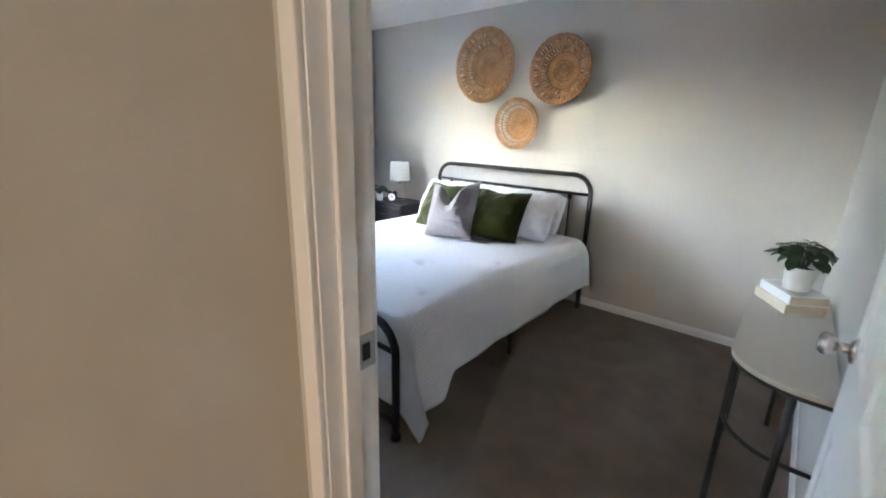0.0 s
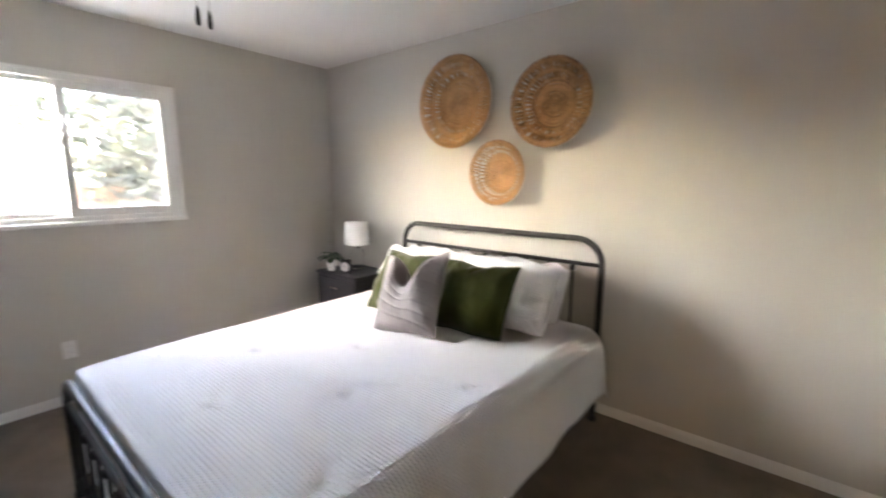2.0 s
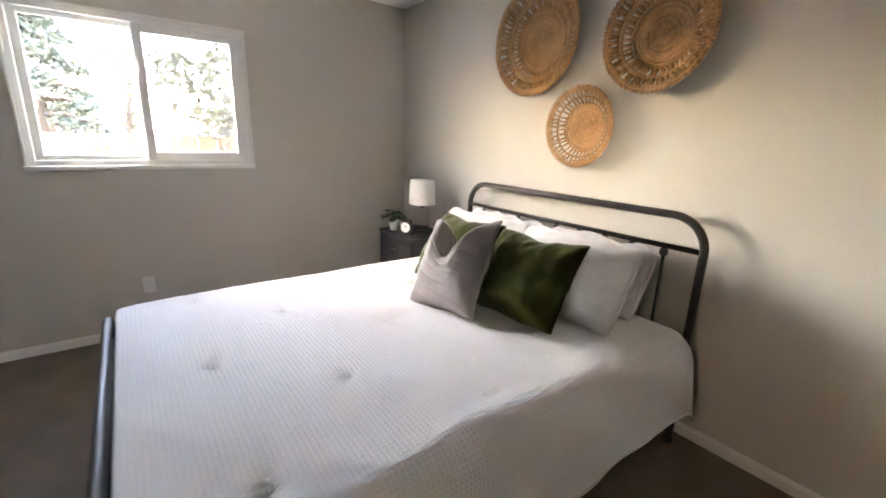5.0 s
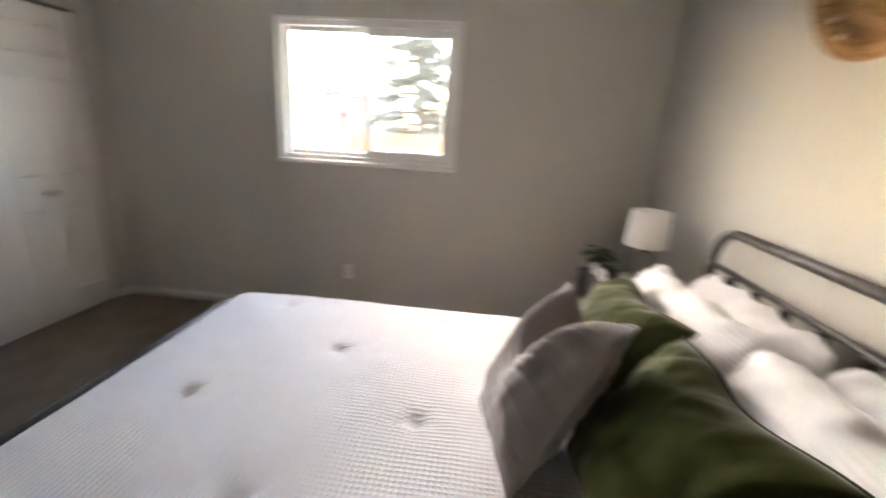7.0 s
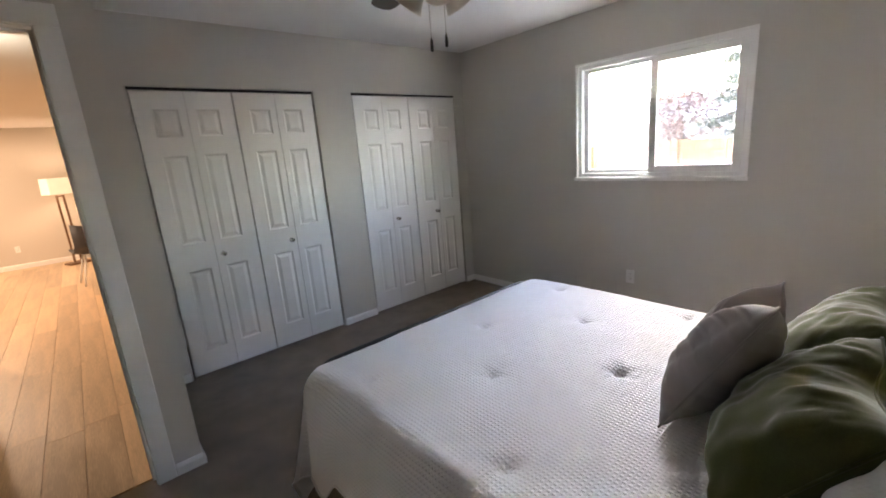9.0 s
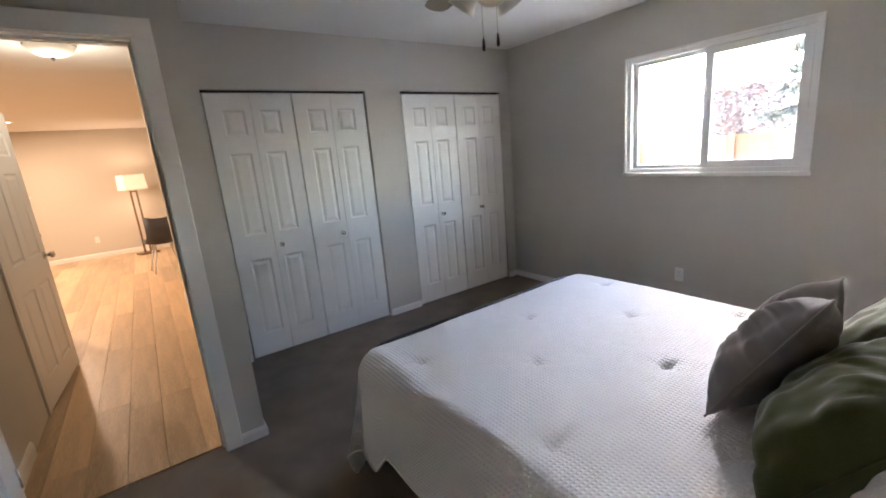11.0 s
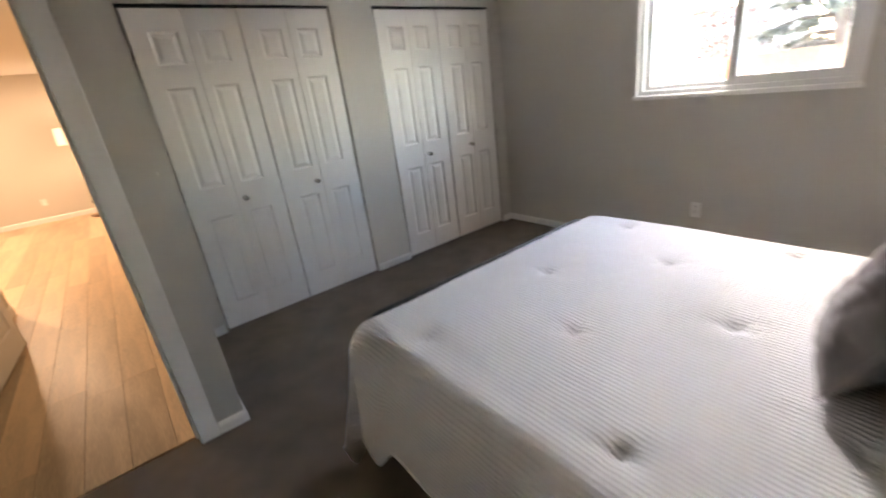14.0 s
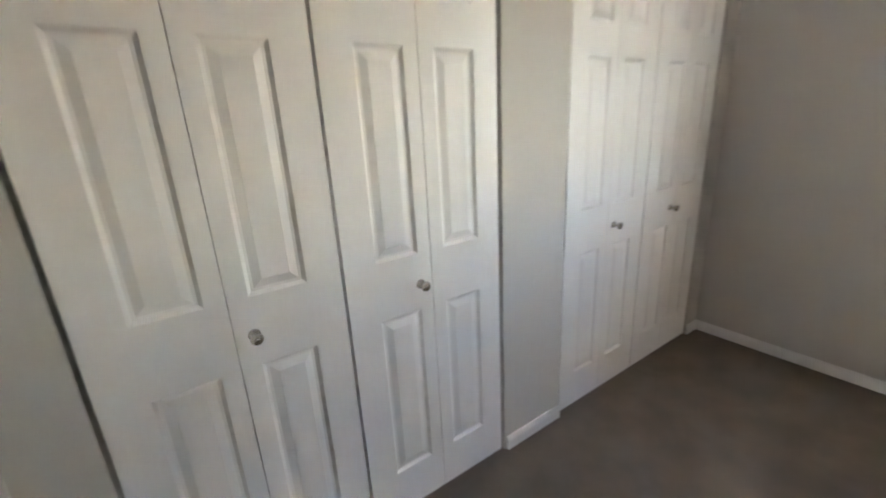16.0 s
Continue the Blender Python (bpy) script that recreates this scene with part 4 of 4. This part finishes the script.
for dx, dy, z in ((-0.020, 0.028, 1.905), (0.018, -0.022, 1.895)):
    part("pull_chain", tube(bm_new(), [(dx, dy, H - 0.31), (dx, dy, z + 0.05)], 0.0016, 6), M_CHROME, fan)
    part("pull_weight", lathe(bm_new(), ((0, 0), (0.006, 0.004), (0.0075, 0.02), (0.005, 0.045), (0.002, 0.056), (0, 0.056)), 12, pose(dx, dy, z)), M_BLACK, fan, smooth=True)

# ---- hall and living room ----
HX0, HX1 = JX + 0.115, 4.20
bm = bm_new()
box(bm, HX0 - 0.12, HX0, -6.30, DY - 1.85, 0, H)
structure("wall_hall_west", bm, M_HALLWALL, "beige painted hall wall", "wall")
bm = bm_new()
box(bm, HX0, HX0 + 0.003, DY - 1.85, DY - 0.125, 0, H)
structure("wall_hall_near", bm, M_HALLWALL, "beige painted hall wall beside the bedroom door", "wall")
bm = bm_new()
box(bm, HX1, HX1 + 0.12, -5.25, DY - 0.125, 0, H)
structure("wall_hall_east", bm, M_HALLWALL, "beige painted hall wall with a white door", "wall")
LX = 1.79
for name, x0, x1, y0, y1 in (("wall_living_south", LX - 0.10, 8.2, -11.25, -11.15), ("wall_living_west", LX - 0.10, LX, -11.15, -6.20), ("wall_living_return", LX, HX0 - 0.12, -6.30, -6.20), ("wall_living_east", 8.1, 8.2, -11.15, -5.25), ("wall_living_north", HX1 + 0.12, 8.2, -5.25, -5.15)):
    structure(name, box(bm_new(), x0, x1, y0, y1, 0, H), M_HALLWALL, "beige painted living room wall", "wall")
bm = bm_new()
box(bm, HX1 + 0.09, HX1 + 0.21, -5.90, -5.26, 0, 1.02)
structure("half_wall", bm, M_HALLWALL, "low beige half wall at the end of the hall", "wall")
bm = bm_new()
box(bm, HX1 + 0.06, HX1 + 0.24, -5.93, -5.26, 1.02, 1.05, 0.005)
structure("trim_half_wall", bm, M_TRIM, "white cap on the half wall", "trim")
bm = bm_new()
box(bm, HX0 - 0.12, 8.2, -11.25, DY - 0.125, H, H + 0.1)
box(bm, LX - 0.10, HX0 - 0.12, -11.25, -6.20, H, H + 0.1)
structure("ceiling_hall", bm, M_CEIL, "white hall and living room ceiling", "ceiling")
baseboard("baseboard_living", (LX, -11.15), (8.1, -11.15), (0, 1), 0.09)
baseboard("baseboard_hall_west", (HX0, -6.29), (HX0, -4.70), (1, 0), 0.09)
baseboard("baseboard_hall_near", (HX0 + 0.003, -3.40), (HX0 + 0.003, DY - 0.141), (1, 0), 0.09)
baseboard("baseboard_hall_east", (HX1, -3.55), (HX1, DY - 0.141), (-1, 0), 0.09)
baseboard("baseboard_half_wall", (HX1 + 0.09, -5.90), (HX1 + 0.09, -5.26), (-1, 0), 0.09)
casing("trim_hall_east", "y", HX1, -1, -4.98, -4.10, 2.05)
panel_door("door_hall", "white six-panel hall door, slightly ajar", pose(HX1 - 0.015, -4.105, 0.012, 0, 0, -94.5), 0.95, 0.86)
casing("trim_hall_west", "y", HX0 + 0.003, 1, -4.35, -3.60, 2.05)
bm = bm_new()
box(bm, HX0 + 0.003, HX0 + 0.006, -4.35, -3.60, 0.01, 2.05)
structure("door_hall_west", bm, M_DOOR, "white closed door in the hall", "door")

rl = thing("recessed_light", "round recessed ceiling light, lit warm", "ceiling light", pose(4.86, -9.6, H), "recessed lights")
part("trim_ring", lathe(bm_new(), ((0.070, 0), (0.092, 0), (0.092, -0.006), (0.070, -0.003)), 28), M_TRIM, rl, smooth=True)
part("lens", lathe(bm_new(), ((0, -0.0015), (0.070, -0.0015)), 28), M_DISC, rl, "lit lens")
# added unseen fixture to go with the second brightening lamp
copy_thing(rl, pose(4.86, -7.2, H))
hl = thing("hall_light", "flush glass bowl ceiling light in the hall", "ceiling light", pose(3.72, -4.62, H))
part("pan", lathe(bm_new(), ((0, 0), (0.15, 0), (0.15, -0.02), (0.12, -0.03)), 30), M_CHROME, hl, smooth=True)
part("bowl", lathe(bm_new(), ((0.145, -0.022), (0.13, -0.05), (0.09, -0.08), (0.02, -0.095), (0, -0.096)), 30), M_FROST, hl, "frosted bowl", True)
part("finial", lathe(bm_new(), ((0, -0.094), (0.014, -0.096), (0.012, -0.112), (0.004, -0.118), (0, -0.124)), 14), M_BLACK, hl, smooth=True)

fl = thing("floor_lamp", "floor lamp with two dark posts and a square shade", "floor lamp", pose(3.525, -10.64, 0, 0, 0, 20))
bm = bm_new()
box(bm, -0.17, 0.17, -0.12, 0.12, 0, 0.03, 0.004)
part("base", bm, M_WOOD, fl)
for x in (-0.05, 0.05):
    bm = bm_new()
    box(bm, x - 0.014, x + 0.014, -0.014, 0.014, 0.03, 1.26, 0.003)
    part("post", bm, M_WOOD, fl)
for z in (1.24,):
    bm = bm_new()
    box(bm, -0.036, 0.036, -0.012, 0.012, z - 0.012, z + 0.012)
    part("crossbar", bm, M_WOOD, fl)
bm = bm_new()
for q0, q1 in (((-0.19, -0.19), (0.19, -0.19)), ((0.19, -0.19), (0.19, 0.19)), ((0.19, 0.19), (-0.19, 0.19)), ((-0.19, 0.19), (-0.19, -0.19))):
    bm.faces.new([bm.verts.new(p) for p in ((*q0, 1.28), (*q1, 1.28), (q1[0] * 0.92, q1[1] * 0.92, 1.56), (q0[0] * 0.92, q0[1] * 0.92, 1.56))])
bmesh.ops.remove_doubles(bm, verts=bm.verts, dist=1e-4)
sh = part("shade", bm, M_BULB, fl, "lit cream square shade")
sh.modifiers.new("thickness", "SOLIDIFY").thickness = 0.003

ch = thing("chair", "dark grey shell chair on white legs", "chair", pose(3.29, -8.45, 0, 0, 0, 8))
bm = bm_new()
prof = [(-0.24, 0.46), (-0.20, 0.445), (0.10, 0.435), (0.19, 0.46), (0.235, 0.56), (0.27, 0.86)]
vs = [[bm.verts.new((x * (1 if z < 0.5 else 0.92), y, z + 0.12 * (abs(x) / 0.24) ** 2 * 0.4)) for x in (-0.24, -0.12, 0, 0.12, 0.24)] for y, z in prof]
for A, B in zip(vs, vs[1:]):
    for k in range(4):
        bm.faces.new((A[k], A[k + 1], B[k + 1], B[k]))
seat = part("shell", bm, M_GREYSEAT, ch, "dark grey moulded shell", True)
seat.modifiers.new("thickness", "SOLIDIFY").thickness = 0.012
for x in (-0.16, 0.16):
    for y in (-0.15, 0.13):
        part("leg", tube(bm_new(), [(x * 0.7, y * 0.7, 0.44), (x * 1.3, y * 1.3, 0)], 0.013, 8), M_TRIM, ch, "white leg", True)

art = thing("wall_art", "square cream print hung as a diamond, thin frame", "picture", pose(5.55, -11.135, 1.30, 0, 45, 0))
bm = bm_new()
box(bm, -0.33, 0.33, 0, 0.012, -0.33, 0.33)
part("print", bm, M_ART, art)
bm = bm_new()
for a, b, c, d in ((-0.35, 0.35, -0.35, -0.33), (-0.35, 0.35, 0.33, 0.35), (-0.35, -0.33, -0.33, 0.33), (0.33, 0.35, -0.33, 0.33)):
    box(bm, a, b, 0, 0.025, c, d, 0.002)
part("picture_frame", bm, M_TRIM, art)

# ---- outdoors ----
# unseen overhang, added to keep high sky and sun off the window
bm = bm_new()
box(bm, -0.75, -0.15, -6.0, 1.5, 2.50, 2.62)
structure("unseen_eave", bm, M_TRIM, "unseen white overhang added to block high sky light", "roof")
bm = bm_new()
R = 400
bm.faces.new([bm.verts.new(p) for p in ((-R, -R, -0.45), (R, -R, -0.45), (R, R, -0.45), (-R, R, -0.45))])
structure("ground", bm, M_SNOW, "pale dry winter lawn", "ground")

fence = thing("fence", "orange-brown cedar board fence in the yard", "fence", pose(-8.5, 0, -0.45))
bm = bm_new()
box(bm, -0.009, 0.009, -0.068, 0.068, 0.04, 1.72, 0.003, 1)
board = finish("board", bm, M_FENCE)
rng = random.Random(5)
for i in range(120):
    o = new("board", board)
    o.parent = fence
    o.matrix_basis = pose(rng.uniform(-0.004, 0.004), -12.0 + i * 0.142, rng.uniform(-0.015, 0.015), rng.uniform(-0.4, 0.4))
for z in (0.35, 1.42):
    bm = bm_new()
    box(bm, 0.010, 0.048, -12.1, 5.0, z - 0.045, z + 0.045, 0.003, 1)
    part("rail", bm, M_FENCE, fence)
for i in range(8):
    bm = bm_new()
    box(bm, 0.049, 0.139, -12.0 + i * 2.4 - 0.045, -12.0 + i * 2.4 + 0.045, 0, 1.70, 0.004, 1)
    part("post", bm, M_FENCE, fence)


def tree(seen, x, y, tall, rad, n, mat, seed, conifer=False, base=0.3):
    rng = random.Random(seed)
    o = thing("tree", seen, "tree", pose(x, y, -0.45))
    bm = bm_new()
    tips = []
    bend = rng.uniform(-0.3, 0.3)
    spine = [Vector((bend * (k / 8) ** 2, 0.15 * math.sin(k * 0.8 + seed), tall * 0.9 * k / 8)) for k in range(9)]
    tr = 0.035 * tall
    tube(bm, spine, lambda k: tr * (1 - 0.85 * k) + 0.01, 9)
    limbs = 46 if conifer else 20
    for i in range(limbs):
        k = base + (1 - base) * (i + 0.5) / limbs
        j = min(7, int(k * 8))
        p = spine[j].lerp(spine[j + 1], k * 8 - j)
        g = 2.4 * i + rng.uniform(-0.4, 0.4)
        ln = rad * ((1.05 - k) * 1.25 if conifer else (0.55 + 0.6 * math.sin(math.pi * (k - base) / (1 - base)))) * rng.uniform(0.7, 1.15)
        rise = -0.12 if conifer else rng.uniform(0.15, 0.75)
        q = p + Vector((math.cos(g), math.sin(g), rise)) * ln
        m1 = p.lerp(q, 0.5) + Vector((0, 0, 0.08 * ln))
        tube(bm, [p, m1, q], lambda s, t=tr * 0.30 * (1.2 - k): t * (1 - 0.8 * s) + 0.006, 6)
        tips += [(p.lerp(q, f), ln) for f in (0.35, 0.5, 0.65, 0.8, 0.9, 1.0)]
    part("trunk", bm, M_BARK, o, smooth=True)
    bm = bm_new()
    for i in range(n):
        c, ln = rng.choice(tips)
        spread = (0.16 if conifer else 0.34) * (0.5 + 0.5 * min(1, ln))
        c = c + Vector((rng.gauss(0, spread), rng.gauss(0, spread), rng.gauss(-0.05, spread * 0.6)))
        d = Vector((rng.gauss(0, 1), rng.gauss(0, 1), rng.gauss(-0.3, 0.6))).normalized()
        s = d.orthogonal().normalized()
        s.rotate(Matrix.Rotation(rng.uniform(0, 6.28), 3, d))
        a, b = (0.20, 0.045) if conifer else (0.12, 0.055)
        a *= rng.uniform(0.7, 1.4)
        bm.faces.new([bm.verts.new(v) for v in (c - d * a, c + s * b, c + d * a, c - s * b)])
    part("crown", bm, mat, o, "many small loose leaves")
    return o


tree("leafy tree with an open crown near the fence", -7.2, 0.75, 5.2, 1.9, 6500, M_FOL, 3, False, 0.30)
tree("tall dark conifer beyond the fence", -14.5, -4.0, 8.5, 2.2, 7000, M_PINE, 7, True, 0.12)
tree("bare russet tree far beyond the fence", -19.0, -8.6, 3.9, 1.9, 2600, M_RED, 11, False, 0.2)
tree("leafy tree far beyond the fence", -24.0, -1.5, 6.0, 2.6, 3000, M_FOL, 15, False, 0.2)

house = thing("house", "pale single-storey house beyond the fence", "house", pose(-30.0, -15.0, -0.45))
bm = bm_new()
box(bm, -4, 4, -6, 6, 0, 2.7)
part("wall", bm, M_SIDING, house)
bm = bm_new()
vs = [bm.verts.new(v) for v in ((4.5, -6.5, 2.6), (4.5, 6.5, 2.6), (0, 6.5, 4.4), (0, -6.5, 4.4), (-4.5, -6.5, 2.6), (-4.5, 6.5, 2.6))]
bm.faces.new((vs[0], vs[1], vs[2], vs[3]))
bm.faces.new((vs[3], vs[2], vs[5], vs[4]))
bm.faces.new((vs[0], vs[3], vs[4]))
bm.faces.new((vs[1], vs[5], vs[2]))
bm.faces.new((vs[0], vs[4], vs[5], vs[1]))
part("roof", bm, M_ROOF, house)
for y in (-3.5, 0.0, 3.5):
    bm = bm_new()
    box(bm, 4.0, 4.04, y - 0.6, y + 0.6, 1.0, 2.1)
    w = part("window", bm, M_VINYL, house)
    bm = bm_new()
    box(bm, 4.04, 4.05, y - 0.52, y + 0.52, 1.08, 2.02)
    part("pane", bm, M_SIDING, w)

# ---- plank floor of the hall ----
bm = bm_new()
box(bm, HX0 - 0.12, 8.2, -11.25, DY - 0.06, -0.16, -0.012)
box(bm, LX - 0.10, HX0 - 0.12, -11.25, -6.20, -0.16, -0.012)
floor_hall = structure("floor_hall", bm, M_OAKFAR, "light oak plank floor of hall and living room", "floor")
PW, PL = 0.178, 1.22
planks = {}


def plank_mesh(w, l):
    key = (round(w, 3), round(l, 3))
    if key not in planks:
        bm = bm_new()
        box(bm, -w / 2 + 0.0006, w / 2 - 0.0006, -l / 2 + 0.0006, l / 2 - 0.0006, -0.012, -0.001, 0.0012, 1)
        planks[key] = finish("plank", bm, M_OAK)
    return planks[key]


rng = random.Random(12)
far = bm_new()
x = HX0 + 0.004 - 8 * PW
while x < 8.0:
    w = PW
    off = rng.uniform(0, PL)
    y = DY - 0.075 if x > HX0 - 0.01 else -6.305
    first = True
    while y > -11.14:
        l = off + 0.15 if first else PL
        first = False
        l = min(l, y + 11.145)
        cx, cy = x + w / 2, y - l / 2
        if HX0 - 0.01 < x < HX1 + 0.1 and y > -7.5 or (HX0 - 0.01 < x < 5.0 and -7.5 < y < -5.3):
            if not (x > HX1 and y > -5.2):
                o = new("plank", plank_mesh(w, l))
                o.parent = floor_hall
                o.matrix_basis = pose(cx, cy, 0)
        elif y < -5.2 or HX0 - 0.01 < x < HX1:
            box(far, x + 0.0006, x + w - 0.0006, cy - l / 2 + 0.0006, cy + l / 2 - 0.0006, -0.012, -0.001)
        y -= l
    x += w
o = part("planks", far, M_OAKFAR, floor_hall, "light oak planks")
o["kind"] = "stuff"
